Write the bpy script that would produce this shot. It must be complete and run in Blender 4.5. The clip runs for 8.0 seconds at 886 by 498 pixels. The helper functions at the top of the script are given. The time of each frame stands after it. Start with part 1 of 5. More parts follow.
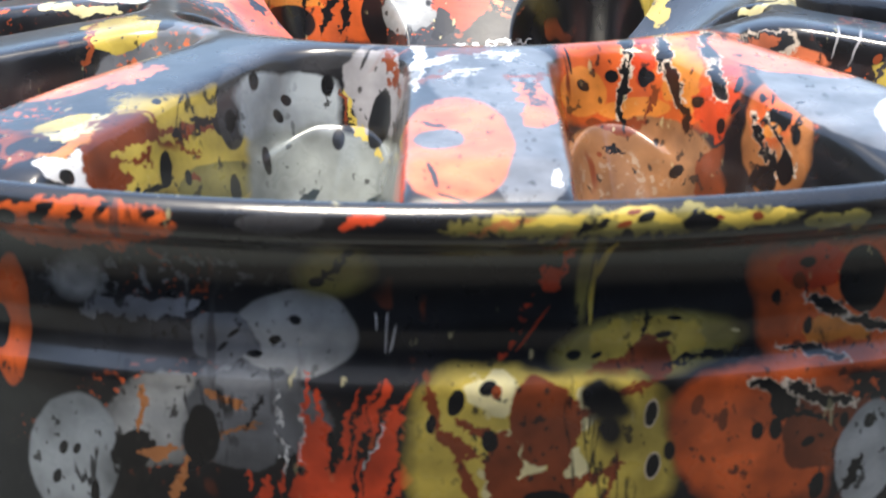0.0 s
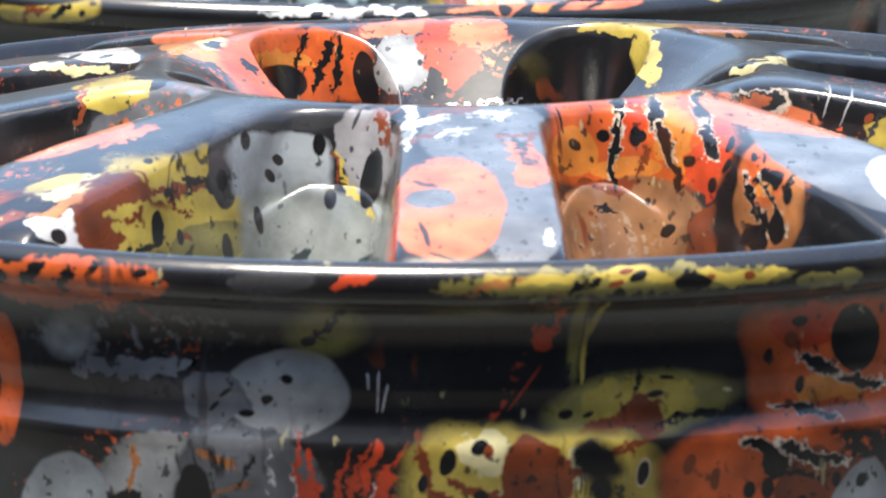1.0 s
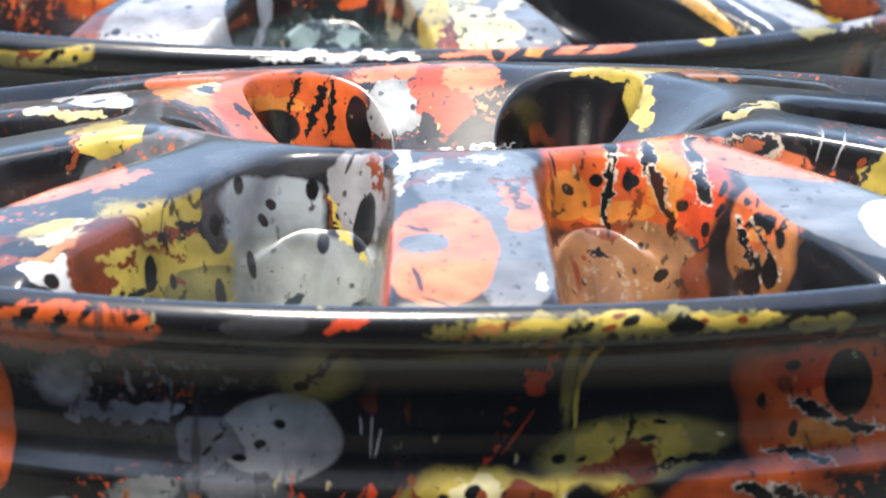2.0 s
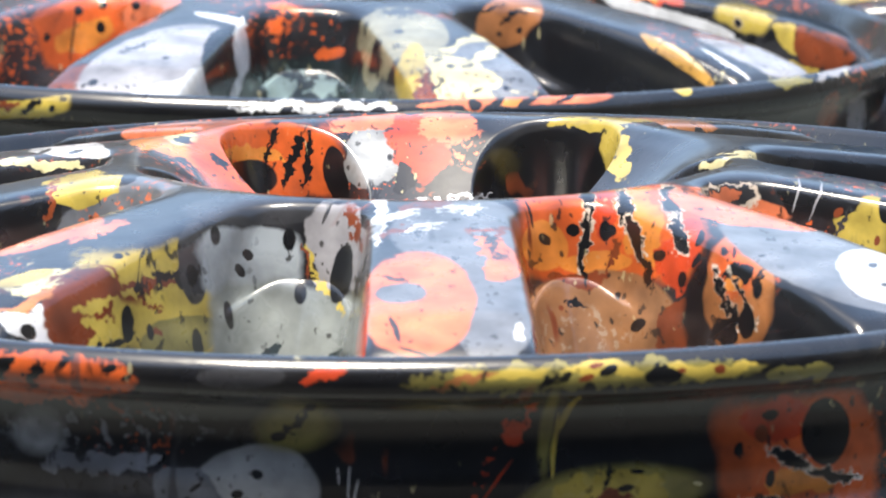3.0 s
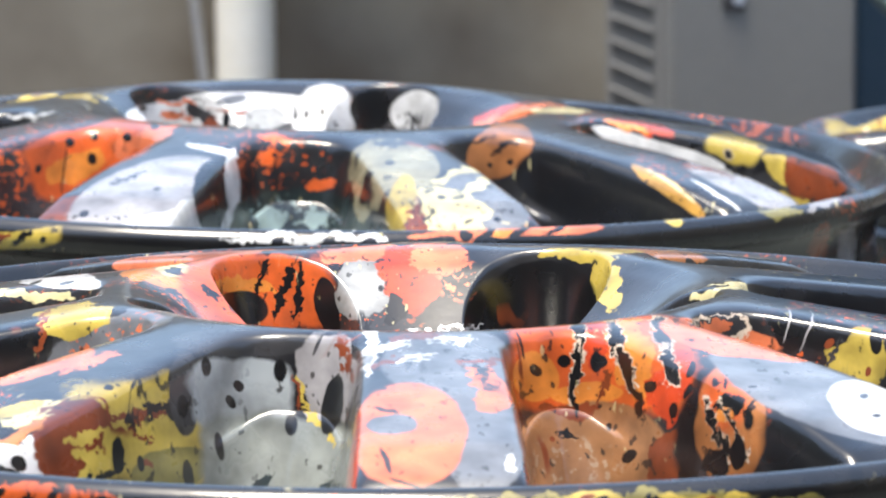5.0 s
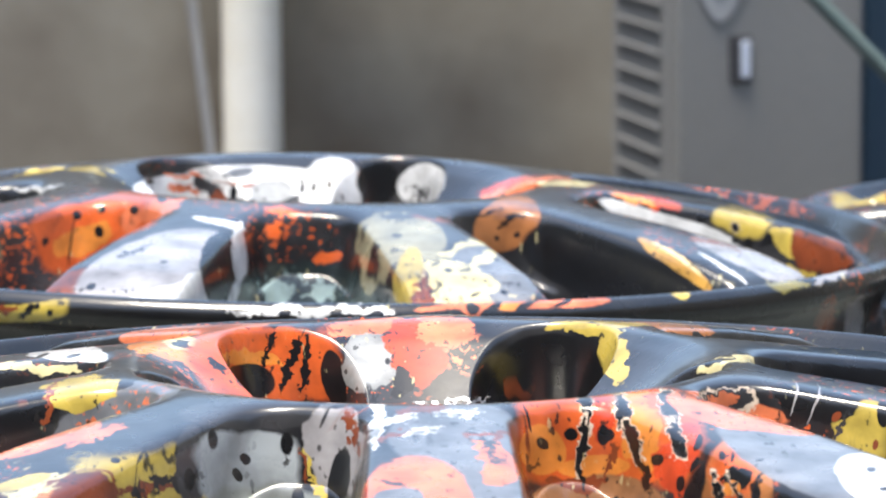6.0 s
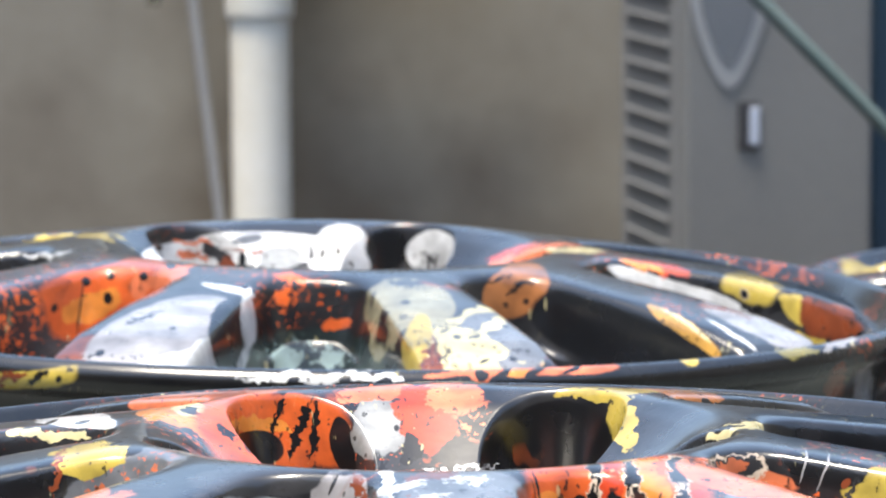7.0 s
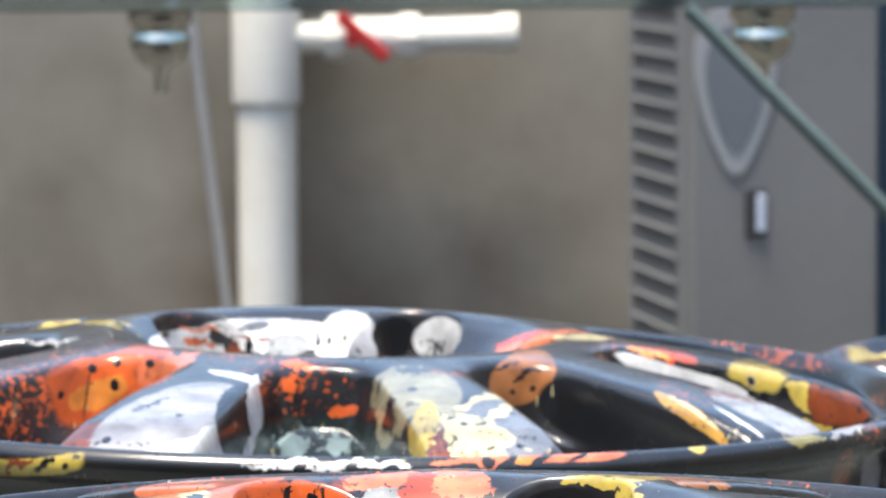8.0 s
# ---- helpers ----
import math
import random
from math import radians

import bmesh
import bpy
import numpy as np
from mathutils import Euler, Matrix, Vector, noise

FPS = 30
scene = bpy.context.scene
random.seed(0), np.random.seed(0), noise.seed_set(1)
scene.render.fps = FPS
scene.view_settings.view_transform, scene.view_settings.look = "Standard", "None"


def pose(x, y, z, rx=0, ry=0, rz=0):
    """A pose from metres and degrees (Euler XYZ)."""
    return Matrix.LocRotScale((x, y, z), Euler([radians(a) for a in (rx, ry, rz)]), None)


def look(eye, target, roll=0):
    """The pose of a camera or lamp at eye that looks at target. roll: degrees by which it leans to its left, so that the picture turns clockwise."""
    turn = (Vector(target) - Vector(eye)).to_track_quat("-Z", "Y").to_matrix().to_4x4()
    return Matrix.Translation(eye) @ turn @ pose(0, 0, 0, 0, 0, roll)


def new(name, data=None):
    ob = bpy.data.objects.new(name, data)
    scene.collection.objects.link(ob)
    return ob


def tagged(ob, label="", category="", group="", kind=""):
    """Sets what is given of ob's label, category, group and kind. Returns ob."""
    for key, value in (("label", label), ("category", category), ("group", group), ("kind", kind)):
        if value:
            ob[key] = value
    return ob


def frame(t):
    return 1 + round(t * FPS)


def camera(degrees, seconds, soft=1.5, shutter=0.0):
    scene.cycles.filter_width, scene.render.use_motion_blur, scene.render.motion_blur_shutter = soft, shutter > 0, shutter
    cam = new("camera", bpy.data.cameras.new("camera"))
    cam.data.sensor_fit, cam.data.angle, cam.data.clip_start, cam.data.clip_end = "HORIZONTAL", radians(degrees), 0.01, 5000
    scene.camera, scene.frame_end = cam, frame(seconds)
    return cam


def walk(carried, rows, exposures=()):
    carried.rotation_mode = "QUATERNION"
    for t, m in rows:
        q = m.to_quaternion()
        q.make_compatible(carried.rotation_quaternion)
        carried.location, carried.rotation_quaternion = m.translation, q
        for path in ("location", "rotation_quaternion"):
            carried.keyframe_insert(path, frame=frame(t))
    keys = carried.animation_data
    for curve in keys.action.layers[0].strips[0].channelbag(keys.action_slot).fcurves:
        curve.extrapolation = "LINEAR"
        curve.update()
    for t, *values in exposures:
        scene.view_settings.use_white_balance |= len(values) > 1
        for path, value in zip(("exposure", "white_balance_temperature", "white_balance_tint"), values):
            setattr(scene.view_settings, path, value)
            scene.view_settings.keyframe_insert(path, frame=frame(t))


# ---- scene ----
# Alloy wheels with a printed film finish lie face up on a table; the camera tilts up on its stand.
LENS = 13.3
cam = camera(LENS, 8.0, soft=2.0)
FOCAL = 784 / math.tan(radians(LENS / 2))
EYE = (0.0, -1.185, 1.20)
# seconds, sideways and upward drift of the aim
AIM = [(0.0, 86, -371), (0.5, 82, -318), (1.0, 71, -266), (1.5, 70, -224), (3.0, 17, -99), (3.5, 5, -38),
       (4.0, -1, 21), (5.5, 4, 196), (6.0, 13, 262), (6.5, 22, 311), (7.0, 29, 380), (7.5, 41, 456), (8.0, 41, 534)]
PITCH0 = -10.29
walk(cam, [(t, pose(*EYE, 90 + PITCH0 + math.degrees(v / FOCAL), 0.4, math.degrees(h / FOCAL))) for t, h, v in AIM], [(0.0, 1.58, 7200, 8), (8.0, 1.58, 7200, 8)])
cam.data.dof.use_dof = True
cam.data.dof.focus_distance = 1.25
cam.data.dof.aperture_fstop = 33.0

# ---- light ----
world = bpy.data.worlds.new("sky")
scene.world = world
world.use_nodes = True
wn = world.node_tree.nodes
sky = wn.new("ShaderNodeTexSky")
sky.sky_type, sky.sun_disc = "NISHITA", False
sky.sun_elevation, sky.sun_rotation = radians(76), radians(222)
wn["Background"].inputs[1].default_value = 0.14
world.node_tree.links.new(sky.outputs[0], wn["Background"].inputs[0])
sun = new("sun", bpy.data.lights.new("sun", "SUN"))
sun.data.energy, sun.data.angle, sun.data.color = 2.2, radians(20), (1.0, 0.96, 0.9)
sun.matrix_world = look((-0.8, -0.9, 5.0), (0, 0, 0))


# ---- materials ----
def material(name):
    m = bpy.data.materials.new(name)
    m.use_nodes = True
    return m, m.node_tree.nodes, m.node_tree.links, m.node_tree.nodes["Principled BSDF"]


def mottled(name, a, b, scale=6.0, rough=0.6, metal=0.0, bump=0.1, fine=60.0):
    """A surface of two tones in patches and grain, with fine relief."""
    m, n, l, p = material(name)
    co = n.new("ShaderNodeTexCoord")
    big, small = n.new("ShaderNodeTexNoise"), n.new("ShaderNodeTexNoise")
    big.inputs["Scale"].default_value, big.inputs["Detail"].default_value = scale, 6
    small.inputs["Scale"].default_value, small.inputs["Detail"].default_value = fine, 4
    mixf, mixc, bp = n.new("ShaderNodeMix"), n.new("ShaderNodeMix"), n.new("ShaderNodeBump")
    mixf.inputs[0].default_value = 0.3
    mixc.data_type = "RGBA"
    ramp = n.new("ShaderNodeMapRange")
    ramp.inputs[1].default_value, ramp.inputs[2].default_value = 0.35, 0.65
    for t in (big, small):
        l.new(co.outputs["Object"], t.inputs["Vector"])
    l.new(big.outputs[0], mixf.inputs[2]), l.new(small.outputs[0], mixf.inputs[3])
    l.new(mixf.outputs[0], ramp.inputs[0]), l.new(ramp.outputs[0], mixc.inputs[0])
    mixc.inputs[6].default_value, mixc.inputs[7].default_value = (*a, 1), (*b, 1)
    l.new(mixc.outputs[2], p.inputs["Base Color"])
    bp.inputs["Strength"].default_value, bp.inputs["Distance"].default_value = bump, 0.002
    l.new(small.outputs[0], bp.inputs["Height"]), l.new(bp.outputs[0], p.inputs["Normal"])
    p.inputs["Roughness"].default_value, p.inputs["Metallic"].default_value = rough, metal
    return m


ORANGE, SALMON, RED_ORANGE = (0.70, 0.125, 0.03), (0.72, 0.19, 0.085), (0.55, 0.06, 0.02)
YELLOW, OLIVE, CREAM = (0.56, 0.42, 0.085), (0.28, 0.24, 0.07), (0.70, 0.62, 0.34)
BONE, GREY, SLATE = (0.74, 0.75, 0.76), (0.36, 0.37, 0.37), (0.17, 0.18, 0.20)
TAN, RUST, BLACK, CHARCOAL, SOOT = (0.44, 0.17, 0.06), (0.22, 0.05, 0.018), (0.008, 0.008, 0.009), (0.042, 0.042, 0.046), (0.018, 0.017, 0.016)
SPECK, MIST, ASH, LILAC = (0.018, 0.028, 0.03), (0.22, 0.30, 0.30), (0.23, 0.25, 0.24), (0.33, 0.32, 0.335)
PALE, HAZE, CLAY, SAND = (0.75, 0.62, 0.50), (0.34, 0.375, 0.40), (0.33, 0.16, 0.075), (0.42, 0.29, 0.20)
AMBER, GOLD, KHAKI = (0.76, 0.26, 0.05), (0.50, 0.27, 0.06), (0.33, 0.30, 0.19)


class Printed:
    """A printed film finish: airbrushed patches over charcoal, ovals, cracks, veins and spatter, under satin lacquer; a
    few dark patches also hold painted shade.
    """

    def __init__(self, name, seed, ground=CHARCOAL, ovals=1.0, rough=0.26):
        self.m, self.n, self.l, self.p = material(name)
        self.ovals, self.count = ovals, 0
        co = self.node("TexCoord")
        mv = self.node("Mapping")
        mv.inputs["Location"].default_value = (seed * 1.7, seed * 0.9, seed * 0.4)
        self.l.new(co.outputs["Object"], mv.inputs[0])
        self.raw, self.moved = co.outputs["Object"], mv.outputs[0]
        a = self.noise(22, 2).outputs["Color"]
        b = self.noise(110, 3).outputs["Color"]
        self.at = self.shift(self.shift(self.raw, a, 0.006), b, 0.002)
        self.wavy = self.shift(self.shift(self.raw, a, 0.018), b, 0.005)
        self.torn = self.shift(self.shift(self.raw, a, 0.014), b, 0.011)
        self.jag = self.shift(self.shift(self.raw, self.noise(170, 3).outputs["Color"], 0.0068), self.noise(560, 2).outputs["Color"], 0.0040)
        self.drops = self.band(self.noise(360, 3).outputs[0], 0.56, 0.60)
        base = self.mix(self.band(self.noise(38, 6).outputs[0], 0.42, 0.72), (0.010, 0.010, 0.012), ground)
        fleck = self.both(self.band(self.noise(430, 2).outputs[0], 0.60, 0.63), self.band(self.noise(13, 2).outputs[0], 0.56, 0.64))
        self.col = self.mix(fleck, base, ORANGE)
        self.grain = self.noise(75, 5).outputs[0]
        self.cloud = self.noise(26, 3).outputs[0]
        p = self.p
        p.inputs["Roughness"].default_value = rough
        p.inputs["Coat Weight"].default_value, p.inputs["Coat Roughness"].default_value = 0.9, 0.15

    def node(self, kind):
        return self.n.new("ShaderNode" + kind)

    def noise(self, scale, detail, stretch=None):
        t = self.node("TexNoise")
        t.inputs["Scale"].default_value, t.inputs["Detail"].default_value = scale, detail
        src = self.moved
        if stretch:
            mp = self.node("Mapping")
            mp.inputs["Scale"].default_value = stretch
            self.l.new(src, mp.inputs[0])
            src = mp.outputs[0]
        self.l.new(src, t.inputs["Vector"])
        return t

    def shift(self, base, by, amount):
        c, k, a = self.node("VectorMath"), self.node("VectorMath"), self.node("VectorMath")
        c.operation, k.operation = "SUBTRACT", "SCALE"
        c.inputs[1].default_value = (0.5, 0.5, 0.5)
        k.inputs["Scale"].default_value = amount
        self.l.new(by, c.inputs[0]), self.l.new(c.outputs[0], k.inputs[0])
        self.l.new(base, a.inputs[0]), self.l.new(k.outputs[0], a.inputs[1])
        return a.outputs[0]

    def band(self, value, lo, hi):
        r = self.node("MapRange")
        r.inputs[1].default_value, r.inputs[2].default_value = lo, hi
        self.l.new(value, r.inputs[0])
        return r.outputs[0]

    def both(self, a, b):
        k = self.node("Math")
        k.operation = "MULTIPLY"
        self.l.new(a, k.inputs[0])
        if isinstance(b, float):
            k.inputs[1].default_value = b
        else:
            self.l.new(b, k.inputs[1])
        return k.outputs[0]

    def mix(self, f, a, b):
        x = self.node("Mix")
        x.data_type = "RGBA"
        self.l.new(f, x.inputs[0])
        for i, c in ((6, a), (7, b)):
            if isinstance(c, tuple):
                x.inputs[i].default_value = (*c, 1)
            else:
                self.l.new(c, x.inputs[i])
        return x.outputs[2]

    def after(self, place):
        """The same place, worked out after the print so far, which keeps long prints within the shader's memory."""
        k = self.node("VectorMath")
        k.operation = "MULTIPLY_ADD"
        k.inputs[1].default_value = (1e-9, 1e-9, 1e-9)
        self.l.new(self.col, k.inputs[0]), self.l.new(place, k.inputs[2])
        return k.outputs[0]

    def spot(self, colour, x, y, z, wide, deep, high, tilt, roll, shade=0.6, edge="", square=False, soft=0.03, rim=None):
        """An airbrushed oval patch, darker to its edge; its outline may be torn or jagged, edged in another colour, or broken into spray."""
        self.count += 1
        if self.count % 8 == 0:
            self.at, self.wavy, self.torn, self.jag = (self.after(v) for v in (self.at, self.wavy, self.torn, self.jag))
        mp, ln = self.node("Mapping"), self.node("VectorMath")
        mp.vector_type, ln.operation = "TEXTURE", "LENGTH"
        mp.inputs["Location"].default_value = (x, y, z)
        mp.inputs["Rotation"].default_value = (radians(tilt), radians(roll), 0)
        mp.inputs["Scale"].default_value = (wide, deep, high)
        self.l.new({"torn": self.torn, "jag": self.jag}.get(edge, self.wavy if square else self.at), mp.inputs[0])
        if square:
            a, b, c, q = self.node("VectorMath"), self.node("VectorMath"), self.node("VectorMath"), self.node("Math")
            a.operation, b.operation, c.operation, q.operation = "MULTIPLY", "MULTIPLY", "DOT_PRODUCT", "POWER"
            self.l.new(mp.outputs[0], a.inputs[0]), self.l.new(mp.outputs[0], a.inputs[1])
            self.l.new(a.outputs[0], b.inputs[0]), self.l.new(a.outputs[0], b.inputs[1])
            self.l.new(b.outputs[0], c.inputs[0])
            c.inputs[1].default_value, q.inputs[1].default_value = (1, 1, 1), 0.25
            self.l.new(c.outputs["Value"], q.inputs[0])
            d = q.outputs[0]
        else:
            self.l.new(mp.outputs[0], ln.inputs[0])
            d = ln.outputs["Value"]
        soft = 0.07 if square else soft
        tone = colour
        if max(colour) > 0.06 and wide * high > 6e-5:
            tone = self.mix(self.band(d, 0.4, 1.0), colour, tuple(c * shade for c in colour))
        if rim:
            self.col = self.mix(self.band(d, 1.22, 1.14), self.col, rim)
        mask = self.band(d, 1.0 + soft, 1.0 - soft)
        if edge == "spray":
            mask = self.both(self.band(d, 1.0, 0.7), self.drops)
        self.col = self.mix(mask, self.col, tone)

    def line(self, scale, width, stretch, gate, colour, strength=1.0):
        """Thin crooked strokes, in some places only."""
        t = self.noise(scale, 3, stretch).outputs[0]
        d, a = self.node("Math"), self.node("Math")
        d.operation, a.operation = "SUBTRACT", "ABSOLUTE"
        d.inputs[1].default_value = 0.5
        self.l.new(t, d.inputs[0]), self.l.new(d.outputs[0], a.inputs[0])
        mask = self.both(self.band(a.outputs[0], width, width * 0.6), self.band(self.noise(gate[0], 2).outputs[0], gate[1], gate[1] + 0.03))
        self.col = self.mix(self.both(mask, strength), self.col, colour)

    def done(self):
        self.line(24, 0.016, (1.0, 1.0, 0.6), (17, 0.62), RUST)
        self.line(70, 0.022, (2.6, 0.6, 0.4), (21, 0.64), BLACK, 0.9)
        smear = self.both(self.band(self.noise(55, 4, (3.0, 0.8, 0.5)).outputs[0], 0.6, 0.65), self.band(self.noise(11, 2).outputs[0], 0.60, 0.66))
        self.col = self.mix(self.both(smear, 0.7), self.col, CHARCOAL)
        speck = self.both(self.band(self.noise(270, 2, (1.3, 0.8, 0.8)).outputs[0], 0.645, 0.67), self.band(self.noise(12, 2).outputs[0], 0.42, 0.52))
        self.col = self.mix(self.both(speck, 0.85), self.col, SOOT)
        dust = self.both(self.band(self.noise(190, 4, (2.0, 1.0, 0.6)).outputs[0], 0.66, 0.69), self.band(self.noise(18, 2).outputs[0], 0.55, 0.6))
        self.col = self.mix(self.both(dust, 0.6), self.col, CREAM)
        vo = self.node("TexVoronoi")
        vo.inputs["Scale"].default_value = 88
        mp = self.node("Mapping")
        mp.inputs["Scale"].default_value = (1.3, 0.8, 0.75)
        mp.inputs["Rotation"].default_value = (0, 0.35, 0)
        self.l.new(self.moved, mp.inputs[0]), self.l.new(mp.outputs[0], vo.inputs["Vector"])
        sep = self.node("SeparateColor")
        self.l.new(vo.outputs["Color"], sep.inputs[0])
        dot = self.both(self.band(vo.outputs["Distance"], 0.235, 0.20), self.band(sep.outputs[0], 0.84, 0.85))
        self.col = self.mix(self.both(dot, self.ovals), self.col, BLACK)
        # airbrush clouds and worn grain over the whole print
        for value, lo, hi in ((self.cloud, 0.80, 1.25), (self.grain, 1.28, 0.62)):
            r, x = self.node("MapRange"), self.node("VectorMath")
            r.inputs[1].default_value, r.inputs[2].default_value = 0.35, 0.68
            r.inputs[3].default_value, r.inputs[4].default_value = lo, hi
            x.operation = "SCALE"
            self.l.new(value, r.inputs[0]), self.l.new(self.col, x.inputs[0]), self.l.new(r.outputs[0], x.inputs["Scale"])
            self.col = x.outputs[0]
        self.l.new(self.col, self.p.inputs["Base Color"])
        bp = self.node("Bump")
        bp.inputs["Strength"].default_value, bp.inputs["Distance"].default_value = 0.05, 0.001
        self.l.new(self.noise(420, 2).outputs[0], bp.inputs["Height"])
        self.l.new(bp.outputs[0], self.p.inputs["Normal"])
        rg = self.node("MapRange")
        rg.inputs[3].default_value, rg.inputs[4].default_value = self.p.inputs["Roughness"].default_value - 0.06, self.p.inputs["Roughness"].default_value + 0.12
        self.l.new(self.grain, rg.inputs[0]), self.l.new(rg.outputs[0], self.p.inputs["Roughness"])
        return self.m


CONCRETE = mottled("concrete_wall", (0.145, 0.118, 0.09), (0.33, 0.305, 0.255), 1.7, 0.85, 0.0, 0.1, 6.0)
PVC = mottled("white_pvc", (0.90, 0.875, 0.80), (0.80, 0.76, 0.66), 5, 0.4)
CABINET = mottled("grey_cabinet", (0.18, 0.18, 0.18), (0.205, 0.204, 0.20), 3, 0.5)
STEEL = mottled("grey_steel", (0.3, 0.3, 0.31), (0.38, 0.38, 0.38), 9, 0.4, 0.3)
CHROME = mottled("chrome", (0.62, 0.6, 0.52), (0.7, 0.68, 0.6), 9, 0.15, 1.0, 0.02)
RED = mottled("red_plastic", (0.55, 0.03, 0.03), (0.48, 0.03, 0.03), 9, 0.4)
VENT = mottled("vent_grey", (0.085, 0.085, 0.09), (0.11, 0.11, 0.112), 9, 0.6)
DARK = mottled("dark_plastic", (0.03, 0.03, 0.035), (0.045, 0.045, 0.05), 9, 0.6)
CABINET_SIDE = mottled("grey_side_panel", (0.20, 0.20, 0.20), (0.23, 0.23, 0.228), 3, 0.5)
BADGE = mottled("badge_grey", (0.32, 0.33, 0.34), (0.35, 0.35, 0.36), 9, 0.4)
HANDLE = mottled("pale_blue_plastic", (0.50, 0.55, 0.66), (0.55, 0.6, 0.7), 9, 0.4)
BADGE_IN = mottled("badge_blue_grey", (0.15, 0.165, 0.185), (0.17, 0.18, 0.2), 9, 0.4)
BLUE = mottled("dark_blue_paint", (0.02, 0.05, 0.085), (0.03, 0.06, 0.1), 4, 0.4)
TEAL = mottled("green_grey_paint", (0.09, 0.13, 0.125), (0.13, 0.17, 0.165), 9, 0.4)
GLASS, _gn, _gl, _gp = material("clear_glass")
_gp.inputs["Base Color"].default_value = (0.75, 0.93, 0.93, 1)
_gp.inputs["Transmission Weight"].default_value, _gp.inputs["Roughness"].default_value, _gp.inputs["IOR"].default_value = 1.0, 0.02, 1.5
TABLE = mottled("table_top", (0.06, 0.07, 0.065), (0.09, 0.1, 0.095), 5, 0.6)
YARD = mottled("asphalt", (0.035, 0.035, 0.035), (0.065, 0.063, 0.06), 3, 0.9)


# ---- building helpers ----
def mesh_object(name, bm, mat, smooth=False):
    me = bpy.data.meshes.new(name)
    bm.to_mesh(me)
    bm.free()
    if smooth:
        me.shade_smooth()
    if mat:
        me.materials.append(mat)
    return new(name, me)


def part(name, bm, mat, parent, label="", smooth=False):
    ob = mesh_object(name, bm, mat, smooth)
    ob.parent = parent
    return tagged(ob, label)


def box(lo, hi, bevel=0.0):
    bm = bmesh.new()
    bmesh.ops.create_cube(bm, size=1)
    for v in bm.verts:
        v.co = Vector([(lo[i] + hi[i]) / 2 + v.co[i] * (hi[i] - lo[i]) for i in range(3)])
    if bevel:
        bmesh.ops.bevel(bm, geom=bm.edges[:], offset=bevel, segments=2, affect="EDGES", profile=0.5)
    return bm


def rod(a, b, r, n=20, r2=None):
    a, b = Vector(a), Vector(b)
    bm = bmesh.new()
    bmesh.ops.create_cone(bm, cap_ends=True, segments=n, radius1=r, radius2=r if r2 is None else r2, depth=(b - a).length,
                          matrix=Matrix.Translation((a + b) / 2) @ (b - a).to_track_quat("Z", "Y").to_matrix().to_4x4())
    for f in bm.faces:
        if len(f.verts) > 4:
            for e in f.edges:
                e.smooth = False
    return bm


def lathe(profile, n=96, closed=False):
    """A surface turned about z from (radius, height) pairs."""
    bm = bmesh.new()
    rings = [[bm.verts.new((r * math.cos(2 * math.pi * i / n), r * math.sin(2 * math.pi * i / n), z)) for i in range(n)] for r, z in profile]
    pairs = list(zip(rings, rings[1:])) + ([(rings[-1], rings[0])] if closed else [])
    for a, b in pairs:
        for i in range(n):
            j = (i + 1) % n
            bm.faces.new((a[i], a[j], b[j], b[i]))
    return bm


# ---- setting ----
WALL_Y = 5.37
tagged(mesh_object("wall_north", box((-4, WALL_Y, 0), (4, WALL_Y + 0.2, 2.3)), CONCRETE), "plain grey-brown rendered concrete wall with damp stains", "wall", kind="structure")
# added out of view: keeps low southern sky light off the wheel barrels
tagged(mesh_object("south_sky_block", box((-4, -2.7, 0), (4, -2.5, 3.2)), YARD), "added dark wall behind the stand, out of view, to block low sky light", "wall", kind="structure")
tagged(mesh_object("wall_west", box((-4.2, -2.7, 0), (-4.0, WALL_Y + 0.2, 3.2)), CONCRETE), "plain grey rendered side wall", "wall", kind="structure")
tagged(mesh_object("wall_east", box((4.0, -2.7, 0), (4.2, WALL_Y + 0.2, 3.2)), CONCRETE), "plain grey rendered side wall", "wall", kind="structure")
tagged(mesh_object("ground", box((-30, -30, -0.2), (30, 30, 0)), YARD), "dark asphalt yard floor", "ground", kind="structure")

TABLE_Z = 0.75


def table():
    t = tagged(new("work_table"), "wide dark grey work table under the wheels", "table")
    part("tabletop", box((-1.0, -0.35, TABLE_Z - 0.04), (1.2, 1.75, TABLE_Z), 0.004), TABLE, t)
    for x in (-0.93, 1.13):
        for y in (-0.28, 1.68):
            part("leg", box((x - 0.03, y - 0.03, 0), (x + 0.03, y + 0.03, TABLE_Z - 0.04)), TABLE, t)


table()

# ---- wheels ----
R = 0.245
LIP_IN = 0.231


def smoothstep(a, b, x):
    u = np.clip((x - a) / (b - a), 0, 1)
    return u * u * (3 - 2 * u)


def smooth_min(a, b, k):
    h = np.clip(0.5 + 0.5 * (b - a) / k, 0, 1)
    return b + (a - b) * h - k * h * (1 - h)


